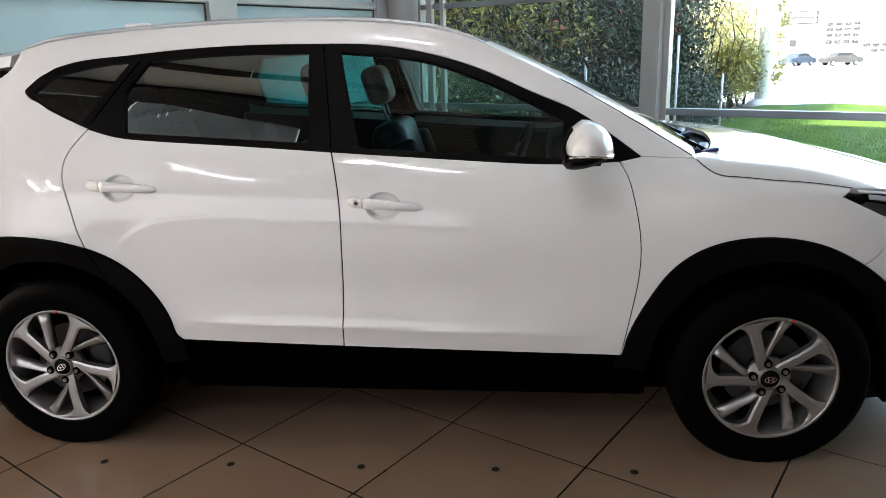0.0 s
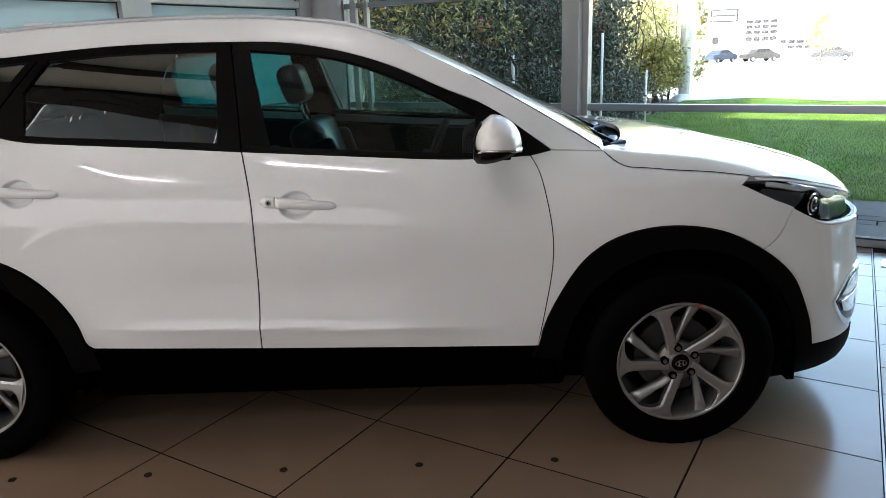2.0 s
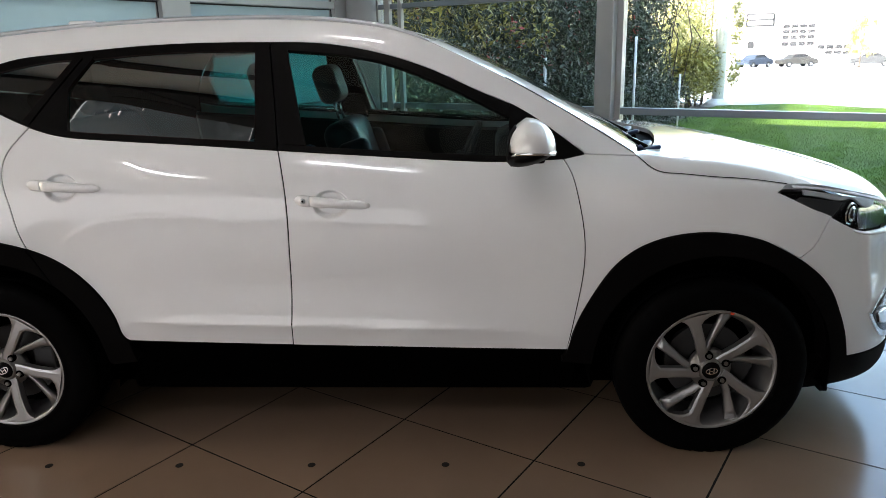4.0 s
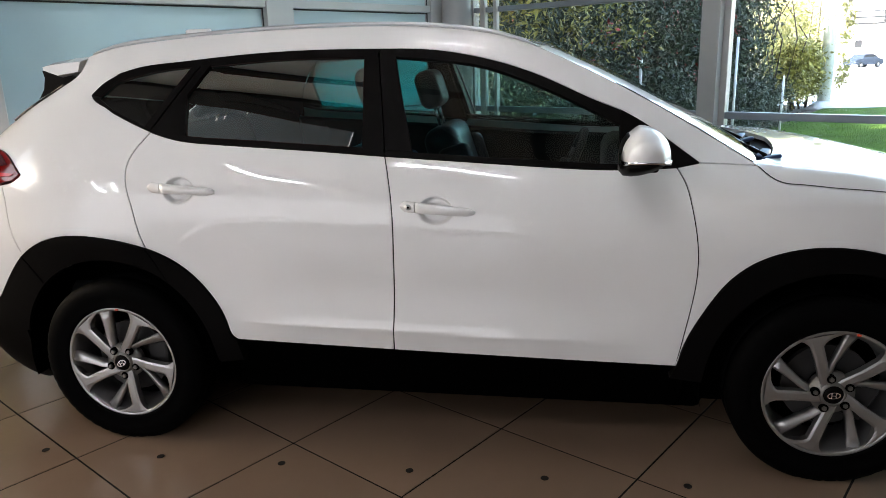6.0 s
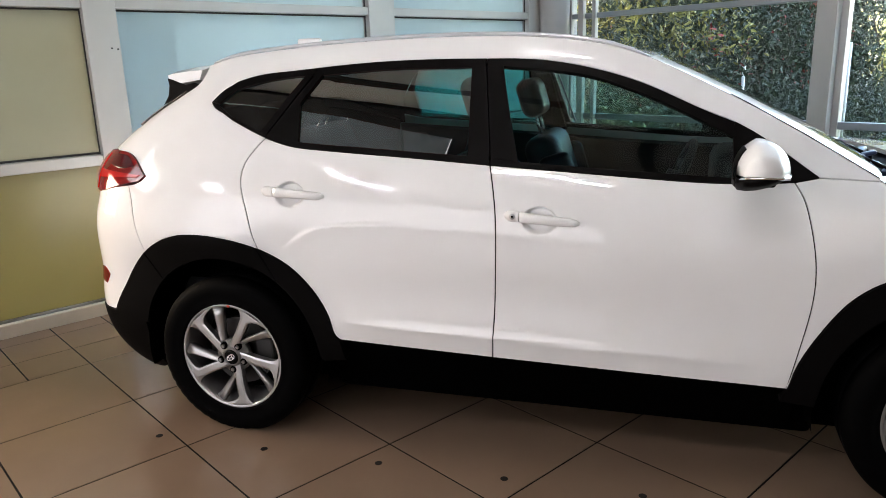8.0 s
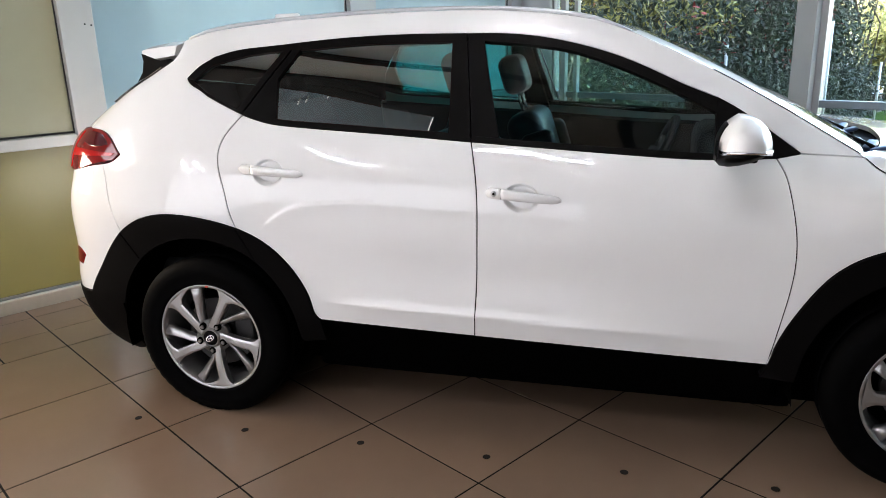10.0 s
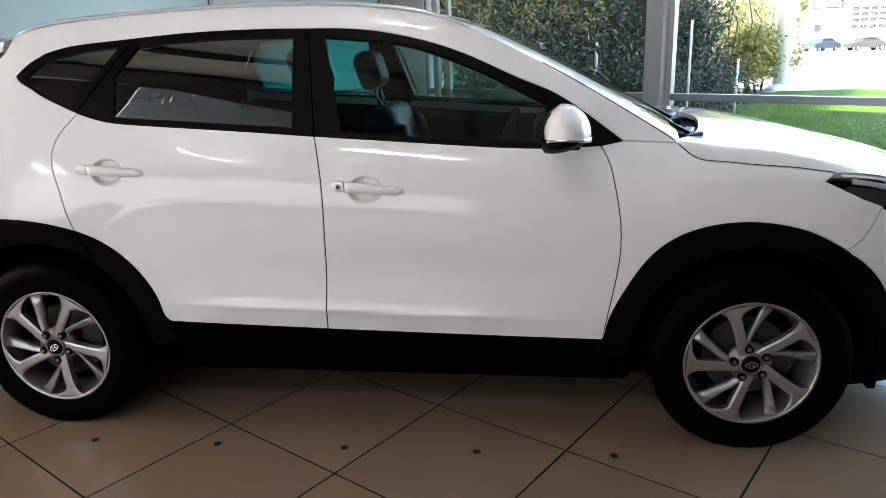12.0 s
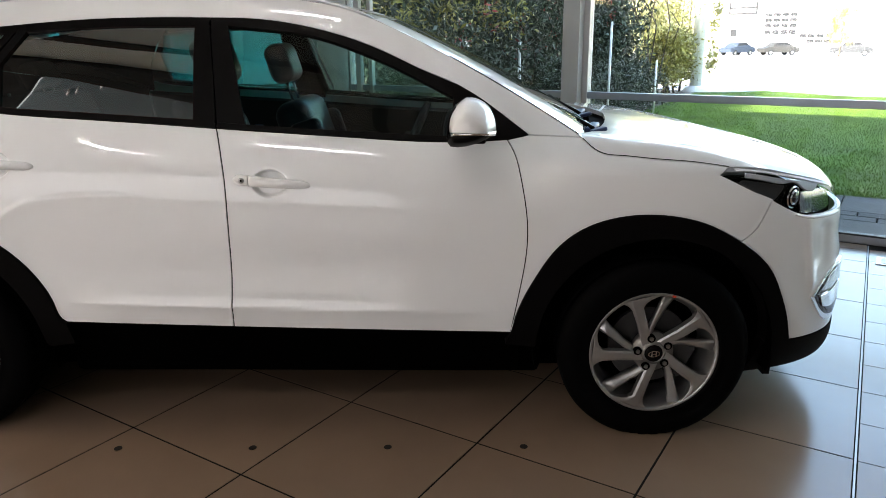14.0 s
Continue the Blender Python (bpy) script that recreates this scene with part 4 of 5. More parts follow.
for side in (-1, 1):
    pts = []
    for t in np.linspace(0, 1, 40):
        x = -.15 + 1.80 * t
        z = float(edge_z(x))
        up = .007 * min(1, t / .10) ** .7 * min(1, (1 - t) / .10) ** .7
        pts.append((x, side * (float(half_width(x, z)) + .004 - up * .4), z + up + .002))
    tube("roof_rail", pts, lambda t: .0098 * min(1, .45 + t * 8, .45 + (1 - t) * 8), M_RAIL, car, "silver roof rail", 10, .8)
bm = bmesh.new()
cyl(bm, (.06, 0, 1.58), (.06, 0, 1.605), .05, .04, 20)
box(bm, (-.05, -.012, 1.60), (.08, .012, 1.65), None, .01)
part("aerial_fin", bm, M_PAINT, car, "white aerial fin")

# grille across the nose
bm = bmesh.new()
for i in range(4):
    z = .58 + .065 * i
    x = FX + float(NOSE(z)) + .004
    box(bm, (x - .04, -.30, z), (x - .006, .30, z + .018), None, .004)
part("grille_bar", bm, M_CHROME, car, "chrome grille bars")
bm = bmesh.new()
box(bm, (3.46, -.33, .55), (3.545, .33, .80), None, .02)
part("grille", bm, M_GLOSSBLACK, car, "black grille")

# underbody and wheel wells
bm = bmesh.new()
# Slabs set lower than the true clearance, to darken the floor beneath.
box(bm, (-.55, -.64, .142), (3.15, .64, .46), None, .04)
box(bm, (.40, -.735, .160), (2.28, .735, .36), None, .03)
part("underbody", bm, M_DARK, car, "black underbody slab lowered to darken the floor")
bm = bmesh.new()
box(bm, (-.70, -.66, .46), (2.30, .66, .60), None, .02)
part("cabin_floor", bm, M_CABIN, car, "dark cabin floor")
for cx in (0.0, 2.67):
    for side in (-1, 1):
        v, f = [], []
        n = 28
        for i in range(n + 1):
            a = radians(-12 + 204 * i / n)
            for y in (.655, .885):
                v.append((cx + .435 * math.cos(a), side * y, .335 + .435 * math.sin(a)))
        for i in range(n):
            f.append((2 * i, 2 * i + 1, 2 * i + 3, 2 * i + 2))
        v.append((cx, side * .655, .335))
        f += [(2 * i, 2 * i + 2, len(v) - 1) for i in range(n)]
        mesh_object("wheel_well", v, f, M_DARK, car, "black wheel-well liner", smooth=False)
bm = bmesh.new()
box(bm, (3.12, -.80, .192), (3.15, -.68, .30), None, .004)
part("air_deflector", bm, M_CLAD, car, "black rubber air deflector")
tube("exhaust_pipe", [(.30, -.30, .24), (.9, -.28, .22), (1.6, -.2, .22), (2.2, -.1, .23)], .03, M_DISC, car, "dark steel exhaust pipe", 10)


def spoke(points, depth, y_edge, y_other):
    """A spoke from (radius, angle, half-width in degrees) stations; its two edges lie at different depths."""
    bm = bmesh.new()
    ring_ = []
    for r, a, h, dy in points:
        quad = []
        for da, y in ((h, y_edge + dy), (h * .55, y_edge + dy - .003), (-h * .55, y_other + dy - .003), (-h, y_other + dy), (-h * .9, y_other + dy + depth), (h * .9, y_edge + dy + depth)):
            t = radians(a + da)
            quad.append(bm.verts.new((r * math.cos(t), y, r * math.sin(t))))
        ring_.append(quad)
    for p, q in zip(ring_, ring_[1:]):
        for j in range(6):
            k = (j + 1) % 6
            bm.faces.new((p[j], p[k], q[k], q[j]))
    bm.faces.new(ring_[0])
    bm.faces.new(list(reversed(ring_[-1])))
    return bm


def make_wheel(cx, side, turn):
    """One alloy wheel with tyre, spokes, nuts, cap and brake disc; local axis along y, outer face towards -y."""
    v, f = lathe_y([(.2365, .004), (.2375, -.003), (.2355, -.0065), (.2315, -.0070), (.2245, -.0060), (.2220, -.003), (.2175, .012), (.202, .05), (.198, .15), (.214, .185), (.222, .18), (.222, .012)], 96, 0, 0, 0)
    wheel = mesh_object("wheel", v, f, M_ALLOY, car, "silver ten-spoke alloy wheel", smooth=True)
    tread = lambda i, j: (-.003 if j in (5, 6, 12, 13) and i % 4 < 1 else 0)
    v, f = lathe_y([(.2295, .004), (.236, -.011), (.2455, -.014), (.2485, -.0125), (.275, -.022), (.308, -.020), (.332, -.009), (.3450, .010), (.3465, .05), (.339, .053), (.339, .060), (.3465, .063), (.3465, .12), (.3440, .172), (.330, .192), (.27, .206), (.224, .19)], 192, 0, 0, 0, tread)
    ca, sa = math.cos(radians(turn)), math.sin(radians(turn))
    flat = []
    for x, y, z in v:                                   # the tyre stands flat on the floor
        wx, wz = x * ca - z * sa, x * sa + z * ca
        wz = max(wz, -.3335)
        flat.append((wx * ca + wz * sa, y, wz * ca - wx * sa))
    v = flat
    mesh_object("tyre", v, f, M_RUBBER, wheel, "black rubber tyre", smooth=True)
    v, f = lathe_y([(.2105, .045), (.196, .16), (.0, .165), (.0, .150)], 48, 0, 0, 0, closed=False)
    mesh_object("barrel", v, f, M_DARK, wheel, "dark inner barrel", smooth=True)
    v, f = lathe_y([(.150, .075), (.150, .098), (.06, .098), (.06, .075)], 48, 0, 0, 0)
    mesh_object("brake_disc", v, f, M_DISC, wheel, "steel brake disc", smooth=False)
    bm = bmesh.new()
    box(bm, (.075, .06, -.07), (.165, .115, .07), Matrix.Rotation(radians(25), 4, "Y"), .012)
    part("brake_caliper", bm, M_DISC, wheel, "grey brake caliper")
    for i in range(5):
        a0 = 72 * i
        wide = [(.046, a0 + 50, 26, .0), (.064, a0 + 47.5, 17, -.001), (.09, a0 + 43.5, 11.5, -.003), (.122, a0 + 40.6, 8.6, -.0045), (.158, a0 + 39.6, 7.0, -.005), (.183, a0 + 39.2, 6.4, -.005), (.197, a0 + 37.6, 8.6, -.005), (.208, a0 + 35.5, 11.8, -.005), (.216, a0 + 33.6, 15, -.005), (.224, a0 + 32.0, 18.5, -.0045)]
        part("spoke", spoke(wide, .030, 0.0, 0.0), M_ALLOY, wheel)
        thin = [(.060, a0 + 104, 11, .005), (.085, a0 + 97, 7.6, .005), (.11, a0 + 91.5, 6.4, .005), (.14, a0 + 85.5, 5.8, .005), (.184, a0 + 81, 5.4, .003), (.222, a0 + 78, 6.0, .000)]
        part("spoke", spoke(thin, .026, .001, .012), M_ALLOY, wheel, "twisted inner spoke", True)
        a = radians(a0 + 101)
        bm = bmesh.new()
        c = Vector((.0575 * math.cos(a), 0, .0575 * math.sin(a)))
        cyl(bm, c + Vector((0, .012, 0)), c + Vector((0, -.0052, 0)), .0150, .0150, 20)
        nut_hole = part("nut_seat", bm, M_DARK, wheel, "dark nut seat", True)
        bm = bmesh.new()
        cyl(bm, c + Vector((0, .01, 0)), c + Vector((0, -.0115, 0)), .0098, .0080, 6)
        part("wheel_nut", bm, M_ALLOY_IN, nut_hole, "steel wheel nut")
    v, f = lathe_y([(.034, -.0095), (.037, -.009), (.041, -.005), (.046, .001), (.075, .010), (.075, .04), (.02, .04)], 48, 0, 0, 0)
    mesh_object("hub", v, f, M_ALLOY_IN, wheel, "silver hub painted darker, as in shade", smooth=True)
    v, f = lathe_y([(.0, -.0125), (.022, -.012), (.031, -.0095), (.033, -.005), (.033, .01), (.0, .01)], 40, 0, 0, 0, closed=False)
    cap = mesh_object("centre_cap", v, f, M_TRIM, wheel, "black cap with silver oval emblem", smooth=True)
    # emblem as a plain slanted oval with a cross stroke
    bm = bmesh.new()
    pts = []
    for k in range(28):
        a = 2 * math.pi * k / 28
        for rr in (1.0, .80):
            pts.append(bm.verts.new((.0215 * rr * math.cos(a) + .003 * math.sin(a), -.0135, .0125 * rr * math.sin(a))))
    for k in range(28):
        j = (k + 1) % 28
        bm.faces.new((pts[2 * k], pts[2 * j], pts[2 * j + 1], pts[2 * k + 1]))
    for x0 in (-.0075, .0075):
        box(bm, (x0 - .002, -.0138, -.009), (x0 + .002, -.0128, .009), None)
    box(bm, (-.0075, -.0138, -.0015), (.0075, -.0128, .0015))
    part("emblem", bm, M_CHROME, cap, "silver oval emblem")
    bm = bmesh.new()
    a = radians(75.5 if cx > 1 else 61.5)
    box(bm, (-.006, -.0105, -.004), (.006, -.006, .004), Matrix.Translation((.2285 * math.cos(a), 0, .2285 * math.sin(a))) @ Matrix.Rotation(-a + math.pi / 2, 4, "Y"))
    part("paint_mark", bm, M_MARK, wheel, "orange paint mark")
    wheel.matrix_basis = Matrix.Translation((cx, side * .912, .333)) @ Matrix.Rotation(0 if side < 0 else math.pi, 4, "Z") @ Matrix.Rotation(radians(-turn), 4, "Y")
    return wheel


make_wheel(0.0, -1, 25.5)
make_wheel(2.67, -1, 0.0)
for cx in (0.0, 2.67):
    make_wheel(cx, 1, 20)

# cabin


def cushion(name, lo, hi, m, material, parent, label="", bevel=.035):
    bm = bmesh.new()
    box(bm, lo, hi, m, bevel, 5)
    return part(name, bm, material, parent, label, True)


def make_seat(y, x, tip=0.0, side_mat=M_SEAT):
    seat = cushion("front_seat", (x - .06, y - .24, .58), (x + .50, y + .24, .76), None, M_SEAT, car, "black fabric front seat", .06)
    lean = Matrix.Translation((x + .02, y, .672)) @ Matrix.Rotation(radians(-17), 4, "Y")
    cushion("backrest", (-.10, -.25, -.02), (.08, .25, .505), lean, M_SEAT, seat, "black padded backrest", .07)
    for s in (-1, 1):
        cushion("side_bolster", (-.04, s * .25 - .045, .02), (.125, s * .25 + .045, .40), lean, side_mat, seat, "padded side bolster, painted sky-blue on the near seat", .04)
        bm = bmesh.new()
        cyl(bm, lean @ Vector((-.02, s * .062, .50)), lean @ Vector((-.015 + tip * .6, s * .062, .62)), .007, n=12)
        part("headrest_post", bm, M_CHROME, seat, "chrome headrest post", True)
    cushion("headrest", (-.072 + tip, -.135, .594), (.046 + tip, .135, .788), lean, M_SEAT, seat, "black padded headrest", .05)
    return seat


make_seat(-.37, 1.06, .120, M_BOLSTER_SKY)
make_seat(.37, 1.265)
# Bench darker than the front seats: the cabin's shade is in its colour.
rear_seat = cushion("rear_bench", (.02, -.64, .60), (.52, .64, .78), None, M_DARK, car, "black fabric rear bench, darkened for cabin shade", .06)
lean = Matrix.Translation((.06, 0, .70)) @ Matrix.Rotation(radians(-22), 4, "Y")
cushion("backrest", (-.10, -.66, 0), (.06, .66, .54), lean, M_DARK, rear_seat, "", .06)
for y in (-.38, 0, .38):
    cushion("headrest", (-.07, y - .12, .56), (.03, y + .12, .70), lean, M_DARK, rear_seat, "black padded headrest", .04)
    for s in (-.05, .05):
        bm = bmesh.new()
        cyl(bm, lean @ Vector((-.02, y + s, .52)), lean @ Vector((-.02, y + s, .60)), .006, n=10)
        part("headrest_post", bm, M_RIM, rear_seat, "dark headrest post", True)
# Hidden black board, added to block the rear window from inside.
bm = bmesh.new()
box(bm, (-.30, -.56, .60), (-.28, .56, 1.49), None, .008)
part("rear_view_blocker", bm, M_DARK, car, "added black board blocking the view through the rear")
bm = bmesh.new()
box(bm, (2.02, -.72, .70), (2.36, .72, 1.045), None, .05)
box(bm, (1.90, -.58, .95), (2.15, -.16, 1.165), None, .05)
part("dashboard", bm, M_CABIN, car, "dark moulded dashboard", True)
bm = bmesh.new()
box(bm, (1.45, -.12, .55), (2.1, .12, .82), None, .04)
part("centre_console", bm, M_CABIN, car, "dark centre console", True)
wm = Matrix.Translation((1.755, -.37, 1.012)) @ Matrix.Rotation(radians(-66), 4, "Y")
pts = [wm @ Vector((.185 * math.cos(2 * math.pi * k / 40), .185 * math.sin(2 * math.pi * k / 40), 0)) for k in range(41)]
wheel_rim = tube("steering_wheel", pts, .016, M_CABIN, car, "black steering wheel", 10)
bm = bmesh.new()
cyl(bm, wm @ Vector((0, 0, -.01)), wm @ Vector((0, 0, .04)), .065, .055, 20)
for a in (0, 120, 240):
    cyl(bm, wm @ Vector((.03 * math.cos(radians(a + 180)), .03 * math.sin(radians(a + 180)), 0)), wm @ Vector((.18 * math.cos(radians(a + 180)), .18 * math.sin(radians(a + 180)), 0)), .014, n=8)
cyl(bm, wm @ Vector((0, 0, 0)), wm @ Vector((0, 0, -.3)), .035, n=12)
part("hub", bm, M_CABIN, wheel_rim, "black airbag hub", True)
rows = []
for x in np.linspace(-.16, 1.66, 14):
    z = float(edge_z(x)) - .03
    w = float(half_width(x, z)) - .05
    rows.append([(x, q * w, z + .03 * (1 - q * q)) for q in across(9)])
sheet("roof_lining", rows, M_LINING, car, "beige roof lining", 0.012)
# Bright strip added for the window light on the far pillar's edge.
tube("pillar_edge_highlight", [(1.150 + .03 * k, float(half_width(1.15 + .03 * k, 1.47 - .10 * k)) - .022, 1.47 - .10 * k) for k in range(4)], .005, M_RAIL, car, "bright strip painting daylight on the far pillar edge", 6)

# ---- the showroom ----
M_TILE = mat("floor_tile", (0.198, 0.136, 0.096), 0.19, spec=0.9, spread=0.05, size=3, bump=0.015, bump_size=60, stain=0.06, per_piece=0.035)
M_TILE.node_tree.nodes["Principled BSDF"].inputs["IOR"].default_value = 1.54      # glazed stoneware
M_GROUT = mat("grout", (0.005, 0.004, 0.003), 0.9, spread=0.2, size=40, spec=0.1)
M_FRAME = mat("painted_steel", (0.43, 0.415, 0.40), 0.38, spread=0.03, size=4, bump=0.02, bump_size=300)
M_ALU = mat("grey_aluminium", (0.30, 0.31, 0.33), 0.35, metal=0.6, spread=0.04, size=5)
M_SILL = mat("dull_sill_metal", (0.13, 0.12, 0.11), 0.45, spread=0.1)
M_SEAL = mat("rubber_seal", (0.02, 0.02, 0.02), 0.6)
M_WALL = mat("grey_wall", (0.34, 0.335, 0.33), 0.8, spread=0.03, size=2, bump=0.05)
M_CEIL = mat("ceiling_white", (0.75, 0.74, 0.72), 0.9, spread=0.03, size=2)
M_BASE = mat("stone_plinth", (0.31, 0.26, 0.21), 0.4, spread=0.08, size=7, bump=0.05, bump_size=80)
M_FROST_A = frosted("frosted_blue", (0.37, 0.45, 0.475))
M_FROST_B = frosted("frosted_green", (0.31, 0.30, 0.235))
M_FROST_C = frosted("frosted_olive", (0.245, 0.218, 0.108))
M_FLOORBRASS = mat("dull_metal_stud", (0.008, 0.006, 0.005), 0.7, spec=0.12)

U0, U1, V0, V1 = -2.02, 9.5, -8.0, 4.87       # inner faces of the room
CEIL = 3.5


def room_box(name, lo, hi, material, parent=None, label="", bevel=0.0):
    bm = bmesh.new()
    box(bm, lo, hi, ROOM, bevel)
    return part(name, bm, material, parent, label)


def structure(name, label, category):
    return thing(name, label, category, kind="structure")


floor = structure("floor", "beige polished stone-look tiles with dark joints", "floor")
room_box("screed", (U0 - .3, V0 - .3, -.25), (U1 + .3, V1 + .12, -.0016), M_GROUT, floor, "dark joint bed")


def tile_mesh(w, h, name="tile"):
    bm = bmesh.new()
    g = .0040
    box(bm, (g, g, -.012), (w - g, h - g, 0))
    me = bpy.data.meshes.new(name)
    bm.to_mesh(me)
    bm.free()
    me.materials.append(M_TILE)
    return me


TILES = []


def lay(u, v, w, h):
    TILES.append((u, v, w, h))


# left wall
wall_west = structure("wall_west", "painted steel posts with frosted glass panels", "wall")
POSTS = [(-8.0, -7.8), (-5.82, -5.62), (-3.71, -3.51), (-1.62, -1.42), (.460, .654), (2.58, 2.838), (4.49, 4.70)]
for a, b in POSTS:
    room_box("post", (U0 - .16, a, 0), (U0 + .045, b, CEIL), M_FRAME, wall_west, "pale grey steel post", .004)
    room_box("seal", (U0 - .012, b, .09), (U0 - .002, b + .006, CEIL), M_SEAL, wall_west)
    room_box("seal", (U0 - .012, a - .006, .09), (U0 - .002, a, CEIL), M_SEAL, wall_west)
for v, z in ((.600, 1.658), (.636, 1.652)):
    bm = bmesh.new()
    cyl(bm, room(U0 + .044, v, z), room(U0 + .0475, v, z), .0055, n=12)
    part("screw_head", bm, M_SEAL, wall_west, "dark screw head")
for k, ((_, a), (b, _)) in enumerate(zip(POSTS, POSTS[1:])):
    room_box("rail", (U0 - .08, a, .957), (U0 + .035, b, 1.024), M_FRAME, wall_west, "pale grey sill rail", .006)
    room_box("rail", (U0 - .08, a, 1.888), (U0 + .035, b, 1.952), M_FRAME, wall_west, "pale grey rail", .006)
    room_box("rail", (U0 - .08, a, 2.80), (U0 + .035, b, 2.86), M_FRAME, wall_west, "pale grey rail", .006)
    for z0, z1, m in ((.085, .957, M_FROST_C), (1.024, 1.888, M_FROST_B if k < 4 else M_FROST_A), (1.952, 2.80, M_PANE if k == 2 else M_FROST_A), (2.86, CEIL, M_FROST_A)):
        pane = room_box("pane", (U0 - .045, a, z0), (U0 - .033, b, z1), m, wall_west, "clear upper pane" if m is M_PANE else "frosted glass panel")
        pane.visible_shadow = m is not M_PANE
    room_box("seal", (U0 - .033, a, 1.024), (U0 - .020, b, 1.036), M_SEAL, wall_west)
    room_box("seal", (U0 - .033, a, 1.878), (U0 - .020, b, 1.888), M_SEAL, wall_west)
    room_box("seal", (U0 - .033, a, .085), (U0 - .010, b, .098), M_SEAL, wall_west)
for a, b in zip([p[0] for p in POSTS], [p[0] for p in POSTS[1:]]):
    room_box("plinth", (U0 - .2, a, -.01), (U0 + .02, b, .078), M_BASE, wall_west, "beige stone plinth", .006)
    tube("sill_trim", [room(U0 - .012, a, .092), room(U0 - .012, b, .092)], .010, M_SILL, wall_west, "dull metal sill strip", 8)
bm = bmesh.new()
cyl(bm, room(-1.89, V1 - .10, 0), room(-1.89, V1 - .10, CEIL), .148, n=48)
corner = part("corner_column", bm, M_FRAME, None, "", True)
tagged(corner, "round pale grey painted steel corner column", "column", kind="structure")

# window front
wall_north = structure("wall_north", "tall glazed window front with grey aluminium frame", "window wall")
COLS = [(-1.93, -1.80), (.545, .688), (4.05, 4.20), (7.3, 7.45), (9.4, 9.5)]
for i, (a, b) in enumerate(COLS):
    post = room_box("post", (a, V1 - .10, 0), (b, V1 + .02, CEIL), M_FRAME, wall_north, "pale grey painted steel column", .004)
    room_box("jamb", (b, V1 - .01, 0), (b + .05, V1 + .08, CEIL), M_FRAME, wall_north, "pale grey jamb", .003)
for (_, a), (b, _) in zip(COLS, COLS[1:]):
    room_box("mid_rail", (a + .05, V1 - .005, .938), (b, V1 + .06, .993), M_ALU, wall_north, "grey aluminium rail", .003)
    room_box("rail", (a + .05, V1 - .005, 1.880), (b, V1 + .075, 1.926), M_ALU, wall_north, "grey aluminium rail", .003)
    room_box("rail", (a + .05, V1 - .005, 2.70), (b, V1 + .075, 2.76), M_ALU, wall_north, "grey aluminium rail", .003)
    room_box("foot_rail", (a + .05, V1 - .01, 0), (b, V1 + .08, .055), M_ALU, wall_north, "grey aluminium foot rail", .003)
    room_box("seal", (a + .05, V1 - .013, .055), (b, V1 + .05, .068), M_SEAL, wall_north)
    for z0, z1 in ((.068, .938), (.993, 1.880), (1.926, 2.70), (2.76, CEIL)):
        pane = room_box("pane", (a + .05, V1 + .03, z0), (b, V1 + .036, z1), M_PANE, wall_north, "clear glass pane")
        pane.visible_shadow = False
# side window frame next to the corner column, opening behind the car
room_box("sliding_frame", (-1.66, V1 - .03, .055), (-1.60, V1 + .02, CEIL), M_FRAME, wall_north, "pale grey frame", .004)
room_box("sliding_frame", (-1.50, V1 - .03, .055), (-1.46, V1 + .02, CEIL), M_FRAME, wall_north, "pale grey frame", .004)

# rear and east walls; an added area lamp before the blind lights the room
wall_south = structure("wall_south", "plain grey wall with a wide blinded window", "wall")
room_box("wall_piece", (U0 - .2, V0 - .2, 0), (-1.65, V0, CEIL), M_WALL, wall_south)
room_box("wall_piece", (-1.65, V0 - .2, 0), (6.05, V0, .1), M_WALL, wall_south)
room_box("wall_piece", (-1.65, V0 - .2, 3.3), (6.05, V0, CEIL), M_WALL, wall_south)
room_box("blind", (-1.65, V0 - .15, .1), (6.05, V0 - .10, 3.3), M_WALL, wall_south, "closed grey roller blind")
room_box("wall_piece", (6.05, V0 - .2, 0), (U1 + .2, V0, CEIL), M_WALL, wall_south)
wall_east = structure("wall_east", "plain grey showroom wall", "wall")
room_box("wall_piece", (U1, V0, 0), (U1 + .2, V1, CEIL), M_WALL, wall_east)
ceiling = tagged(room_box("ceiling", (U0 - .25, V0 - .25, CEIL), (U1 + .25, V1 + .15, CEIL + .2), M_CEIL), "plain white showroom ceiling", "ceiling", kind="structure")
M_BEAM = mat("dark_steel_beam", (0.012, 0.011, 0.010), 0.6, spread=0.1)
for v, half, drop, turn, text in ((-.575, .035, .07, 13, "slim dark beam"), (-1.18, .155, .09, 10, "wide dark beam")):
    bm = bmesh.new()
    box(bm, (-2.25, -half, CEIL - drop), (8.5, half, CEIL - .004), ROOM @ Matrix.Translation((.3, v, 0)) @ Matrix.Rotation(radians(turn), 4, "Z"), .004)
    part("ceiling_beam", bm, M_BEAM, ceiling, text)
M_SOFFIT = mat("dark_ceiling_paint", (0.018, 0.019, 0.021), 0.9, spread=0.08, size=2)
M_PANEL = mat("blue_grey_ceiling_panel", (0.27, 0.325, 0.38), 0.9, spread=0.06, size=1.5)
M_EDGE = glow("panel_edge_light", (0.95, 0.97, 1.0), 0.30)
bm = bmesh.new()
low, high = ([bm.verts.new(room(u, v, z)) for u, v in ((U0, V0), (U1, V0), (U1, .72), (U0, -1.92))] for z in (CEIL - .014, CEIL - .004))
bm.faces.new(low), bm.faces.new(high)
for k in range(4):
    bm.faces.new((low[k], low[(k + 1) % 4], high[(k + 1) % 4], high[k]))
part("soffit", bm, M_SOFFIT, ceiling, "dark painted ceiling")
corners = [(-.205, -1.49), (1.03, -1.11), (1.19, -2.30), (-.42, -2.60)]
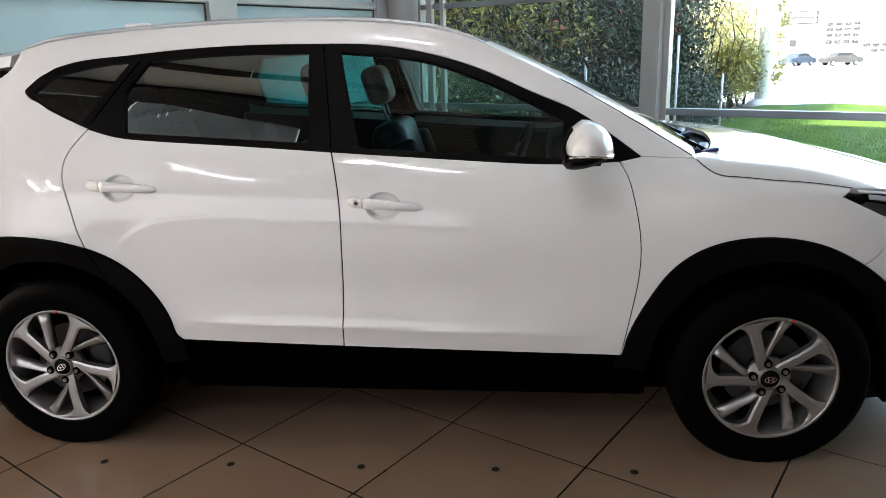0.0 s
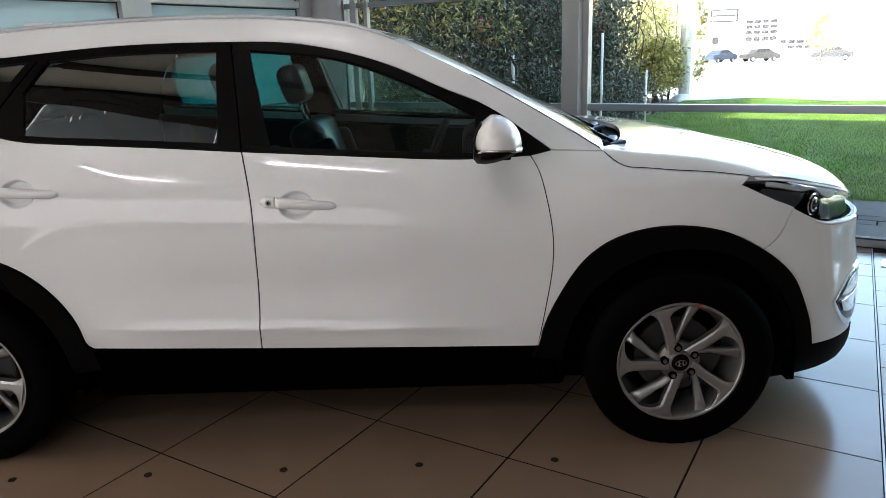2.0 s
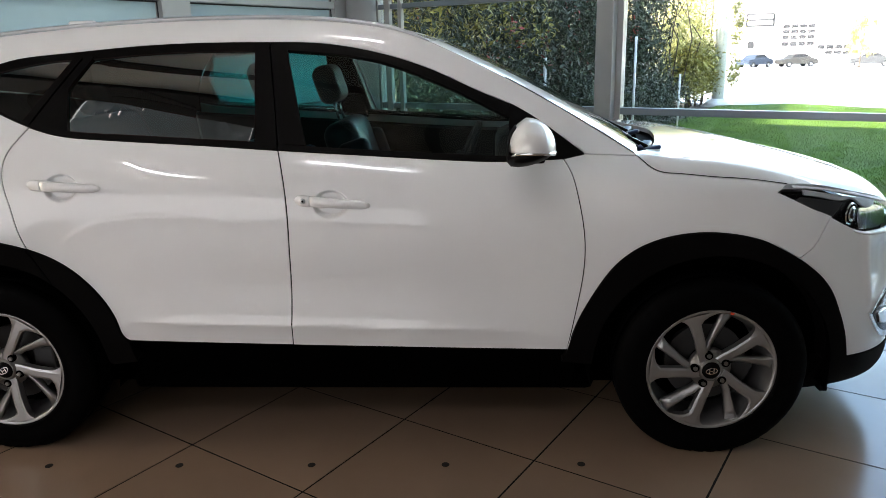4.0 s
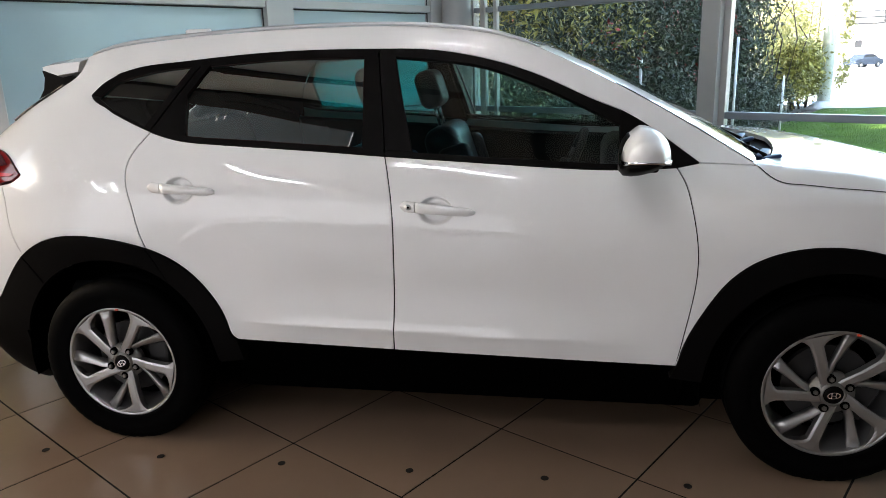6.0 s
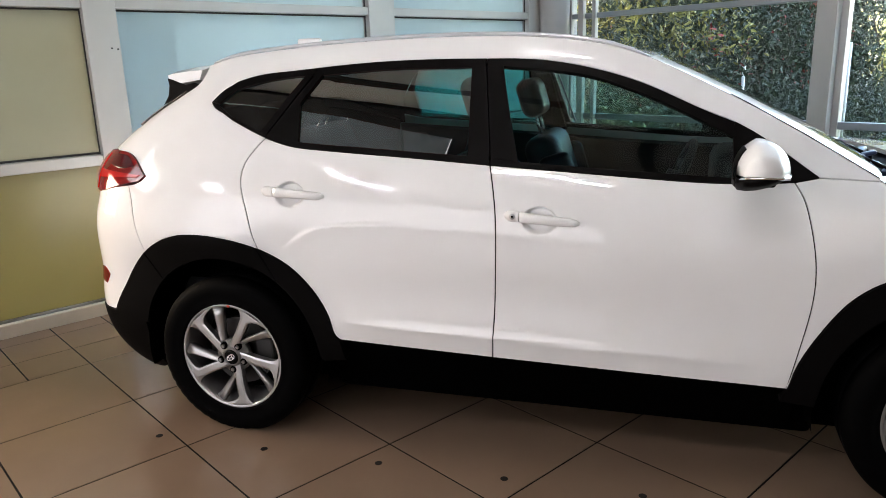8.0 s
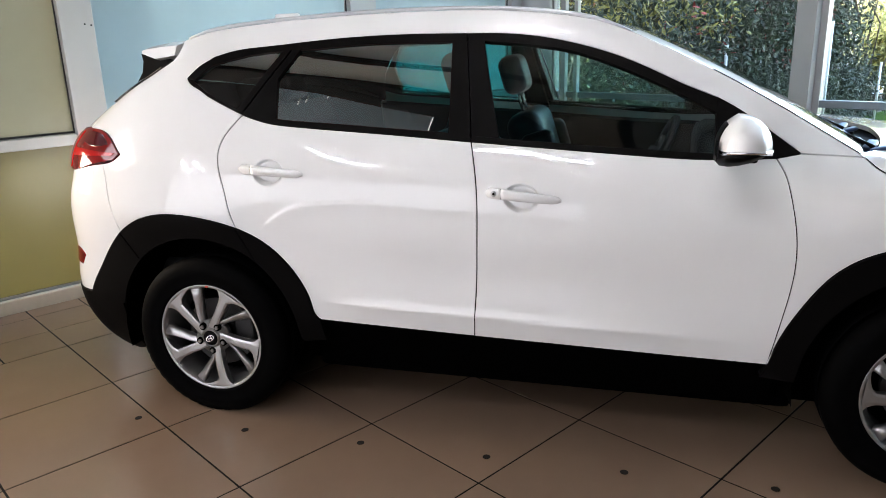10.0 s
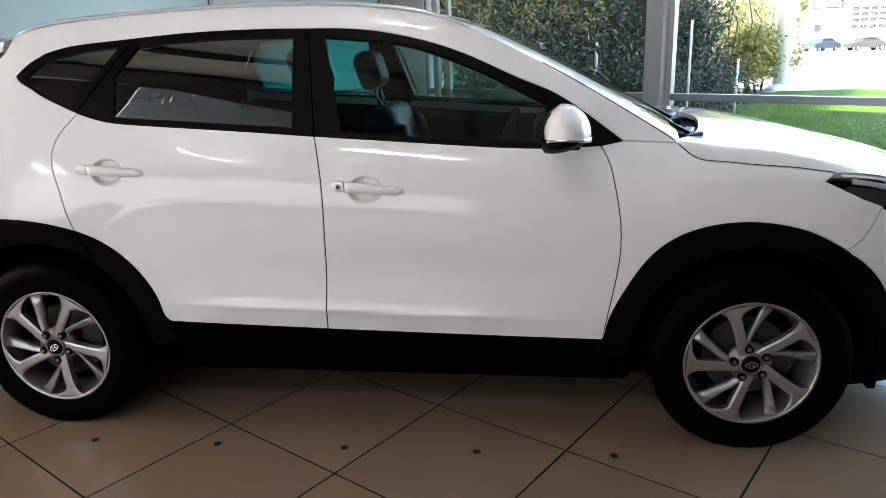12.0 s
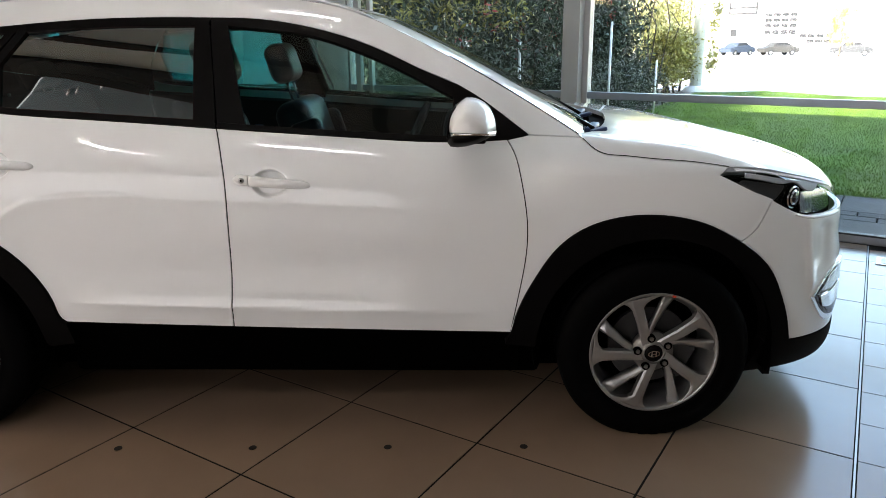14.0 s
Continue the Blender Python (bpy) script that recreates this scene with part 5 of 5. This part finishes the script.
bm = bmesh.new()
low, high = ([bm.verts.new(room(u, v, z)) for u, v in corners] for z in (CEIL - .045, CEIL - .016))
bm.faces.new(low), bm.faces.new(high)
for k in range(4):
    bm.faces.new((low[k], low[(k + 1) % 4], high[(k + 1) % 4], high[k]))
part("ceiling_panel", bm, M_PANEL, ceiling, "blue-grey hanging ceiling panel")
for p, q in ((corners[0], corners[3]), (corners[1], corners[2])):
    tube("edge_light", [room(*p, CEIL - .046), room(*q, CEIL - .046)], .006, M_EDGE, ceiling, "slim light strip along the panel", 6)
roof = tagged(room_box("roof", (U0 - .5, V0 - 9.0, CEIL + .2), (U1 + 8, V1 + .5, 5.2), M_WALL), "flat showroom roof", "roof", kind="structure")

M_TUBE = glow("lamp_tube", (1.0, 0.965, 1.0), 17.0)
M_SPOT = glow("spot_tube", (1.0, 0.97, 0.94), 0.55)


def strip_light(a, b, tube_mat, wide=.16, slim=.02, drop=.06):
    """A strip light under the ceiling from one plan point to another."""
    a, b = Vector((*a, 0)), Vector((*b, 0))
    n = (b - a).length
    m = ROOM @ Matrix.Translation(a) @ Matrix.Rotation(math.atan2(b.y - a.y, b.x - a.x), 4, "Z")
    lamp = thing("ceiling_light", "white strip light fixed to the ceiling", "light", "ceiling strip lights")
    bm = bmesh.new()
    box(bm, (0, -wide / 2, CEIL - drop), (n, wide / 2, CEIL - .016), m, .006)
    part("housing", bm, M_FRAME, lamp, "white housing")
    bm = bmesh.new()
    box(bm, (.02, -slim / 2, CEIL - drop - .015), (n - .02, slim / 2, CEIL - drop), m, .004)
    part("diffuser", bm, tube_mat, lamp, "glowing diffuser")


for a, b in (((1.66, -1.52), (2.50, -.66)), ((.24, -2.58), (1.2, -3.40)), ((.78, .62), (1.55, .54)), ((-1.15, -7.75), (-1.15, -4.35)), ((-.92, -7.75), (-.92, -4.45))):
    strip_light(a, b, M_TUBE, slim=.015, drop=.115 if a[0] > 1.6 else .06)
for u, v in ((-.01, -1.58), (.045, -1.52), (.195, -1.37), (.25, -1.29)):
    strip_light((u, v - .045), (u, v + .045), M_SPOT, .011, .008, .075)

# ---- outside ----
M_LAWN = mat("lawn", (0.070, 0.120, 0.020), 0.85, spread=0.35, size=1.2, bump=0.6, bump_size=60, stain=0.3, spec=0.05)
M_BLADE = mat("grass_blade", (0.12, 0.20, 0.030), 0.7, spread=0.35, size=3, spec=0.05)
M_SLAB = mat("paving_slab", (0.085, 0.085, 0.083), 0.75, spread=0.15, size=5, bump=0.1, bump_size=80, per_piece=0.12, stain=0.2, spec=0.08)
M_ASPHALT = mat("asphalt", (0.5, 0.5, 0.49), 0.8, spread=0.1, size=2)
M_SOIL = mat("bark_soil", (0.09, 0.065, 0.045), 0.95, spread=0.4, size=14, bump=0.8, bump_size=40)
M_BARK = mat("bark", (0.10, 0.075, 0.055), 0.9, spread=0.3, size=20, bump=0.4, bump_size=60)
M_POLE = mat("white_pole", (0.75, 0.75, 0.73), 0.5, spread=0.05)
M_FENCE = mat("concrete_fence", (0.36, 0.35, 0.33), 0.85, spread=0.12, size=4, bump=0.15, bump_size=50, stain=0.2)


def leaf_mat(name, color, gloss):
    m = mat(name, color, gloss, spread=0.3, size=2.5)
    nt = m.node_tree
    b = nt.nodes["Principled BSDF"]
    geo, mr, sc = nt.nodes.new("ShaderNodeNewGeometry"), nt.nodes.new("ShaderNodeMapRange"), nt.nodes.new("ShaderNodeVectorMath")
    mr.inputs[3].default_value, mr.inputs[4].default_value = 0.55, 1.6
    nt.links.new(geo.outputs["Random Per Island"], mr.inputs[0])
    old = b.inputs["Base Color"].links[0].from_socket
    sc.operation = "SCALE"
    nt.links.new(old, sc.inputs[0]), nt.links.new(mr.outputs[0], sc.inputs["Scale"])
    nt.links.new(sc.outputs[0], b.inputs["Base Color"])
    return m


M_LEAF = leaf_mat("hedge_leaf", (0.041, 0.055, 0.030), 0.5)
# Yellow-green leaf and its pale copy: sunlight and glare are in the colour.
M_LEAF_SUN = leaf_mat("yellow_green_leaf_sunlit", (0.27, 0.245, 0.06), 0.45)
M_LEAF_PALE = leaf_mat("leaf_painted_sunlit", (0.50, 0.46, 0.17), 0.4)
M_LEAF_RED = leaf_mat("red_young_leaf", (0.30, 0.05, 0.04), 0.45)
rng = np.random.default_rng(7)


def leaves(name, centres, size, material, parent, label=""):
    """Many small bent leaves, each a pointed blade of four triangles, set at random turns."""
    n = len(centres)
    ax = rng.normal(size=(n, 3)) + np.array([0, 0, -.35])
    ax /= np.linalg.norm(ax, axis=1, keepdims=True)
    sd = np.cross(ax, rng.normal(size=(n, 3)))
    sd /= np.linalg.norm(sd, axis=1, keepdims=True)
    up = np.cross(ax, sd)
    ln = size * rng.uniform(.6, 1.35, (n, 1))
    wd = ln * rng.uniform(.28, .42, (n, 1))
    c = np.asarray(centres)
    pts = np.stack([c, c + ax * ln * .5 + sd * wd * .5 - up * ln * .04, c + ax * ln - up * ln * .16, c + ax * ln * .5 - sd * wd * .5 - up * ln * .04, c + ax * ln * .5 + up * ln * .05], 1).reshape(-1, 3)
    f = np.array([[0, 1, 4], [1, 2, 4], [2, 3, 4], [3, 0, 4]])
    faces = (np.arange(n)[:, None, None] * 5 + f).reshape(-1, 3)
    me = bpy.data.meshes.new(name)
    me.vertices.add(len(pts))
    me.vertices.foreach_set("co", pts.ravel())
    me.loops.add(faces.size)
    me.loops.foreach_set("vertex_index", faces.ravel())
    me.polygons.add(len(faces))
    me.polygons.foreach_set("loop_start", np.arange(len(faces)) * 3)
    me.polygons.foreach_set("loop_total", np.full(len(faces), 3))
    me.update(calc_edges=True)
    me.materials.append(material)
    ob = new(name, me)
    ob.parent = parent
    ob["kind"] = "stuff"
    if label:
        tagged(ob, label)
    return ob


GZ = -.06
bm = bmesh.new()
steps = [(V1 + .12, GZ - .02), (18.4, GZ - .02), (90, -1.20), (400, -1.25)]
vs = [[bm.verts.new(room(u, v, z)) for u in (-300, 300)] for v, z in steps]
for p, q in zip(vs, vs[1:]):
    bm.faces.new((p[0], p[1], q[1], q[0]))
q = [bm.verts.new(room(u, v, GZ - .02)) for u, v in ((-300, -300), (U0 - .3, -300), (U0 - .3, V1 + .12), (-300, V1 + .12))]
bm.faces.new(q)
ground = part("ground", bm, M_ASPHALT, None)
tagged(ground, "pale sunlit asphalt yard reaching to the horizon", "ground", kind="structure")
bm = bmesh.new()
nu, nv = 40, 20
vs = [[bm.verts.new(room(-1.48 + 32 * i / nu, 6.72 + 11.5 * j / nv, GZ + .03 + .16 * math.exp(-((j / nv - 1) / .16) ** 2) * (.4 + .6 * math.sin(i * .7) ** 2) * (1 if 0 < j < nv else .5))) for j in range(nv + 1)] for i in range(nu + 1)]
for i in range(nu):
    for j in range(nv):
        bm.faces.new((vs[i][j], vs[i + 1][j], vs[i + 1][j + 1], vs[i][j + 1]))
lawn = part("lawn", bm, M_LAWN, None)
tagged(lawn, "bright green mown lawn outside the window", "lawn", kind="structure")
n = 100000
gu, gv = rng.uniform(-1.4, 7, n), 6.75 + 11.3 * rng.random(n) ** 1.5
base = np.array([tuple(room(a, b, GZ + .02)) for a, b in zip(gu, gv)])
h = rng.uniform(.02, .05, n)[:, None]
ang = rng.uniform(0, 6.28, n)
sd = np.stack([np.cos(ang), np.sin(ang), np.zeros(n)], -1) * .004
lean_ = np.stack([rng.normal(0, .35, n), rng.normal(0, .35, n), np.ones(n)], -1)
pts = np.stack([base - sd, base + sd, base + lean_ * h], 1).reshape(-1, 3)
me = bpy.data.meshes.new("grass")
me.from_pydata(pts.tolist(), [], np.arange(3 * n).reshape(-1, 3).tolist())
me.materials.append(M_BLADE)
grass = new("grass", me)
tagged(grass, "short green grass blades on the lawn", "grass", kind="stuff")

bed = room_box("planting_bed", (-3.4, V1 + .5, GZ - .1), (-1.46, 19, GZ + .035), M_SOIL)
tagged(bed, "dark bark-covered soil bed under the hedge", "planting bed", kind="structure")
fence = structure("fence", "low weathered concrete fence behind the hedge", "fence")
for k in range(8):
    room_box("board", (-3.35, 4.6 + 2.0 * k, GZ), (-3.28, 6.58 + 2.0 * k, 1.25), M_FENCE, fence, "concrete board", .008)

hedge = thing("hedge", "tall dense evergreen hedge with glossy leaves and bare stems", "hedge", kind="stuff")
k = 0
while k < 46:
    v = rng.uniform(5.2, 18.5)
    u = -2.35 + rng.uniform(-.35, .35)
    p = [room(u, v, GZ), room(u + rng.normal(0, .1), v + rng.normal(0, .1), .7), room(u + rng.normal(0, .3), v + rng.normal(0, .3), 1.6), room(u + rng.normal(0, .4), v + rng.normal(0, .4), 3.2)]
    tube("stem", p, lambda t: .028 * (1 - .7 * t), M_BARK, hedge, "", 6)
    k += 1


def hedge_points(n, u_lo, u_hi, v_lo, v_hi, z_lo, z_hi, clump=.22, per=26):
    m = n // per
    c = np.stack([rng.uniform(u_lo, u_hi, m), rng.uniform(v_lo, v_hi, m), rng.uniform(z_lo, z_hi, m)], -1)
    p = np.repeat(c, per, 0) + rng.normal(0, clump * .55, (m * per, 3))
    w = np.array(ORG)[None] + p[:, :1] * np.array(AU)[None] + p[:, 1:2] * np.array(AV)[None]
    w[:, 2] = p[:, 2]
    return w


leaves("foliage", hedge_points(42000, -2.75, -1.55, 5.3, 13.0, .75, 3.9), .10, M_LEAF, hedge, "dark green leaves")
leaves("foliage", hedge_points(12000, -2.6, -1.75, 12.0, 14.6, .3, 3.8), .10, M_LEAF, hedge, "dark green leaves")
leaves("foliage", hedge_points(34000, -3.20, -2.60, 4.9, 15.0, .5, 4.0), .11, M_LEAF, hedge, "dark green leaves")
leaves("young_leaves", hedge_points(900, -2.3, -1.5, 5.6, 12.0, 1.1, 3.6, .12, 10), .08, M_LEAF_RED, hedge, "red young leaves")
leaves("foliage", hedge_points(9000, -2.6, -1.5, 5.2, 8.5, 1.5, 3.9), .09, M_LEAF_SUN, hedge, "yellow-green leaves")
bush = thing("bush", "sunlit yellow-green bush beside the yard", "bush", kind="stuff")
tube("stem", [room(-2.1, 17.4, GZ), room(-2.1, 17.4, .7), room(-2.0, 17.5, 1.5)], lambda t: .05 * (1 - .6 * t), M_BARK, bush, "", 6)
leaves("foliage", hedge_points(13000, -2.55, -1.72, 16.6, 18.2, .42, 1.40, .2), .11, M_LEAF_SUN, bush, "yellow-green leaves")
leaves("foliage", hedge_points(4200, -2.95, -1.85, 16.2, 18.8, 1.3, 2.75, .30), .11, M_LEAF_PALE, bush, "leaves painted pale as in strong sun")
leaves("foliage", hedge_points(1000, -1.50, -1.42, 18.9, 19.4, .35, 2.6, .10, 20), .10, M_LEAF_SUN, bush, "yellow-green leaves")
low = thing("shrub", "low dark shrub in the planting bed", "shrub", kind="stuff")
tube("stem", [room(-1.3, 11, GZ), room(-1.3, 11, .4)], .03, M_BARK, low, "", 6)
leaves("foliage", hedge_points(9000, -2.0, -1.25, 9.6, 14.2, .0, .80, .2), .085, M_LEAF, low, "dark green leaves")

for u, v, r, h in ((-1.03, 10.3, .019, 1.62), (-1.12, 13.1, .019, .95), (-1.75, 8.6, .022, 1.35)):
    bm = bmesh.new()
    cyl(bm, room(u, v, GZ), room(u, v, h), r, n=14)
    pole = part("garden_post", bm, M_POLE, None, "", True)
    tagged(pole, "slim white post standing in the bed", "post", "garden posts")
bm = bmesh.new()
cyl(bm, room(-1.60, 18.2, GZ), room(-1.60, 18.2, 7.5), .150, .145, 24)
cyl(bm, room(-1.60, 18.2, GZ), room(-1.60, 18.2, .16), .46, .17, 24)
flag = part("flag_pole", bm, M_POLE, None, "", True)
tagged(flag, "thick white pole on a flared foot", "pole")

# paving outside the window
paving = structure("paving", "grey slabs and brick setts along the window", "paving")
PAVE = []
for v0, v1, w in ((V1 + .12, 5.72, .60), (5.72, 5.885, .30), (5.885, 6.05, .30), (6.05, 6.72, .90)):
    u = -1.0 + (w / 2 if v0 == 5.885 else 0)
    while u < 12:
        PAVE.append((u, v0, w, v1 - v0))
        u += w

# parking yard with cars and a pale building
M_FAC = mat("white_facade", (0.78, 0.77, 0.74), 0.7, spread=0.04, size=1)
M_WIN = mat("dark_window", (0.026, 0.027, 0.030), 0.6, spread=0.2, size=1, spec=0.1)
building = thing("office_building", "white rendered office building with rows of dark windows", "building")
BM = Matrix.Translation(room(0, 140, 0)) @ Matrix.Rotation(radians(TURN), 4, "Z")


def far_box(name, lo, hi, material, parent, label="", bevel=0.0):
    bm = bmesh.new()
    box(bm, lo, hi, BM, bevel)
    return part(name, bm, material, parent, label)


far_box("wall", (-30, 0, -1.5), (40, 20, 9.5), M_FAC, building, "white rendered wall")
far_box("roof", (-31, -1, 9.5), (41, 21, 10.2), M_FAC, building, "flat roof edge")
for z0, z1, x_lo, n_win in ((3.85, 4.45, -19.9, 4), (2.95, 3.55, -19.9, 4), (2.0, 2.65, -19.9, 4), (.85, 1.6, -19.9, 4), (.25, .95, -14.2, 4), (-.6, .0, -13.0, 4), (.55, 1.8, -25.5, 1)):
    for k in range(n_win):
        x0 = x_lo + 1.32 * k
        w = far_box("window", (x0, -.10, z0), (x0 + 1.1, .04, z1), M_WIN, building, "dark office window")
        far_box("sill", (x0 - .04, -.2, z0 - .1), (x0 + 1.14, -.02, z0), M_FAC, w)
far_box("sign_board", (-26.0, -.3, 4.3), (-21.3, -.1, 6.5), M_WIN, building, "grey sign board")
for k in range(2):
    far_box("sign_bar", (-25.7, -.4, 4.55 + 1.0 * k), (-21.6, -.28, 5.25 + 1.0 * k), M_FAC, building, "pale plain bar")


def parked_car(u, v, turn, colour, label):
    m = ROOM @ Matrix.Translation((u, v, -1.20)) @ Matrix.Rotation(radians(turn), 4, "Z")
    c = thing("parked_car", label, "car", "cars in the yard")
    bm = bmesh.new()
    prof = [(-2.0, .35), (-2.05, .75), (-1.7, .88), (-1.1, .95), (-.6, 1.40), (.7, 1.44), (1.4, .98), (2.0, .85), (2.1, .55), (2.05, .3)]
    for y in (-.85, .85):
        ring_ = [bm.verts.new(m @ Vector((x, y * (.82 if z > 1.1 else 1), z))) for x, z in prof]
        bm.faces.new(ring_)
        if y < 0:
            first = ring_
    for i in range(len(prof)):
        j = (i + 1) % len(prof)
        bm.faces.new((first[i], first[j], ring_[j], ring_[i]))
    part("body", bm, colour, c, "glossy bodywork")
    for y in (-.80, .80):
        bm = bmesh.new()
        q = [bm.verts.new(m @ Vector((x, y * (1.0 if z < 1.1 else .90) * 1.035, z))) for x, z in ((-1.0, .98), (-.55, 1.34), (.65, 1.37), (1.2, 1.0))]
        q2 = [bm.verts.new(m @ Vector((x, y * .9, z))) for x, z in ((-1.0, .98), (-.55, 1.34), (.65, 1.37), (1.2, 1.0))]
        bm.faces.new(q), bm.faces.new(q2)
        for i in range(4):
            j = (i + 1) % 4
            bm.faces.new((q[i], q[j], q2[j], q2[i]))
        part("window", bm, M_WIN, c, "dark side window")
        for x in (-1.25, 1.3):
            bm = bmesh.new()
            cyl(bm, m @ Vector((x, y * .85, .31)), m @ Vector((x, y * 1.09, .31)), .31, n=20)
            w = part("wheel", bm, M_WIN, c, "black tyre")
            bm = bmesh.new()
            cyl(bm, m @ Vector((x, y * 1.0, .31)), m @ Vector((x, y * 1.10, .31)), .19, n=16)
            part("rim", bm, M_SILVER, w, "silver rim")


C_BLUE = mat("blue_car_paint", (.045, .057, .08), .5, spec=.1)
C_DARK = mat("dark_car_paint", (.050, .049, .048), .5, spec=.1)
C_GREY = mat("grey_car_paint", (.052, .054, .058), .5, spec=.1)
parked_car(-14.5, 90, 62, C_BLUE, "blue hatchback parked nose-on in the yard")
parked_car(-10.3, 91, 38, C_DARK, "dark grey car parked at a slant in the yard")
parked_car(-2.9, 90, 5, C_GREY, "grey car parked side-on in the yard")
tree = thing("tree", "young sunlit tree before the office building", "tree")
tube("trunk", [room(-3.2, 80, -1.3), room(-3.2, 80, .5), room(-3.1, 80.1, 2.0), room(-3.2, 80, 3.2)], lambda t: .10 * (1 - .7 * t), M_BARK, tree, "slim trunk", 8)
for k in range(7):
    a = k * .9
    tube("limb", [room(-3.2, 80, .3 + .3 * k), room(-3.2 + .6 * math.cos(a), 80 + .6 * math.sin(a), .8 + .3 * k), room(-3.2 + 1.1 * math.cos(a), 80 + 1.1 * math.sin(a), 1.4 + .3 * k)], lambda t: .035 * (1 - .7 * t), M_BARK, tree, "", 6)
leaves("crown", hedge_points(3500, -4.3, -2.1, 78.9, 81.1, .4, 3.9, .35, 40), .22, M_LEAF_SUN, tree, "yellow-green leaves")

# ---- floor pieces last: dots, tiles, slabs ----
for k in range(-1, 5):
    bm = bmesh.new()
    c = room(.258 + .4252 * k, .214 + .2636 * k)
    cyl(bm, c + Vector((0, 0, -.004)), c + Vector((0, 0, .0012)), .0155, .0145, 20)
    stud = part("floor_stud", bm, M_FLOORBRASS, None, "", False)
    tagged(stud, "small dark round metal stud set in the tiles", "stud", "row of floor studs")
# a slim metal strip, slightly askew to the grid, parts the field of large tiles from the small border tiles
SLANT = Matrix.Translation((3.058, 0, 0)) @ Matrix.Rotation(radians(2.096), 4, "Z")
bm = bmesh.new()
box(bm, (-.001, V0, -.01), (.006, V1 - .03, -.0004), ROOM @ SLANT)
part("joint_strip", bm, M_ALU, floor, "slim metal joint strip")
socket = room_box("floor_socket", (2.945, 4.375, 0), (3.075, 4.555, .006), M_SILVER, None, "", .002)
tagged(socket, "square metal floor socket plate", "socket")
plate = room_box("cover", (2.972, 4.405, .006), (3.048, 4.525, .0085), M_ALU, socket, "grey socket cover", .001)

ROWS = [.6 * j for j in range(-14, 5)] + [2.985, 3.555, 4.125, 4.40, 4.70, 4.846]
for v, w in zip(ROWS, ROWS[1:]):
    for i in range(-1, 4):
        lay(.6 * i, v, .6, w - v)
    lay(-1.23, v, .63, w - v)
for j in range(-28, 17):
    lay(-1.535, .3 * j, .305, .3), lay(-1.84, .3 * j, .305, .3), lay(-2.0, .3 * j, .16, .3)
meshes = {}
rest_v, rest_f = [], []
for u, v, w, h in TILES:
    near = -2.05 <= u < 3.9 and -1.0 <= v
    if near:
        key = (round(w, 3), round(h, 3))
        if key not in meshes:
            meshes[key] = tile_mesh(w, h)
        ob = new("tile", meshes[key])
        ob.parent = floor
        ob.matrix_basis = ROOM @ Matrix.Translation((u, v, 0))
    else:
        g, b = .0040, len(rest_v)
        rest_v += [tuple(room(u + a, v + c, z)) for z in (0, -.012) for a, c in ((g, g), (w - g, g), (w - g, h - g), (g, h - g))]
        rest_f += [(b, b + 1, b + 2, b + 3)] + [(b + k, b + 4 + k, b + 4 + (k + 1) % 4, b + (k + 1) % 4) for k in range(4)]
# tiles cut along the slanted strip, and the border tiles beyond it
for v, w in zip(ROWS, ROWS[1:]):
    g, b, edge = .0040, len(rest_v), lambda q: 3.058 - .0366 * q - .0055
    quad = ((2.4 + g, v + g), (edge(v + g), v + g), (edge(w - g), w - g), (2.4 + g, w - g))
    top = [tuple(room(*q, 0)) for q in quad] + [tuple(room(*q, -.012)) for q in quad]
    ring = [(0, 1, 2, 3)] + [(k, 4 + k, 4 + (k + 1) % 4, (k + 1) % 4) for k in range(4)]
    if v >= -1.0:
        mesh_object("tile", top, ring, M_TILE, floor)
    else:
        rest_v += top
        rest_f += [tuple(b + k for k in f) for f in ring]
for i in range(21):
    for j in range(-33, 16):
        g, b, q = .0025, len(rest_v), SLANT
        x, y, end = .0085 + .3 * i, 1.795 + .2935 * (j - 6), min(1.795 + .2935 * (j - 5), 4.84)
        if y > 4.7:
            continue
        rest_v += [tuple(ROOM @ q @ Vector((x + a, y + c, z))) for z in (0, -.012) for a, c in ((g, g), (.3 - g, g), (.3 - g, end - y - g), (g, end - y - g))]
        rest_f += [(b, b + 1, b + 2, b + 3)] + [(b + k, b + 4 + k, b + 4 + (k + 1) % 4, b + (k + 1) % 4) for k in range(4)]
rest = mesh_object("tiles", rest_v, rest_f, M_TILE, floor, "beige stone-look tiles")
rest["kind"] = "stuff"
slab_meshes = {}
for u, v, w, h in PAVE:
    key = (round(w, 3), round(h, 3))
    if key not in slab_meshes:
        bm = bmesh.new()
        box(bm, (.006, .006, -.05), (w - .006, h - .006, 0))
        bmesh.ops.bevel(bm, geom=[e for e in bm.edges if all(q.co.z > -.01 for q in e.verts)], offset=.005, segments=1, affect="EDGES")
        me = bpy.data.meshes.new("slab")
        bm.to_mesh(me)
        bm.free()
        me.materials.append(M_SLAB)
        slab_meshes[key] = me
    ob = new("slab", slab_meshes[key])
    ob.parent = paving
    ob.matrix_basis = ROOM @ Matrix.Translation((u, v, GZ + .03 + random.uniform(-.002, .002)))
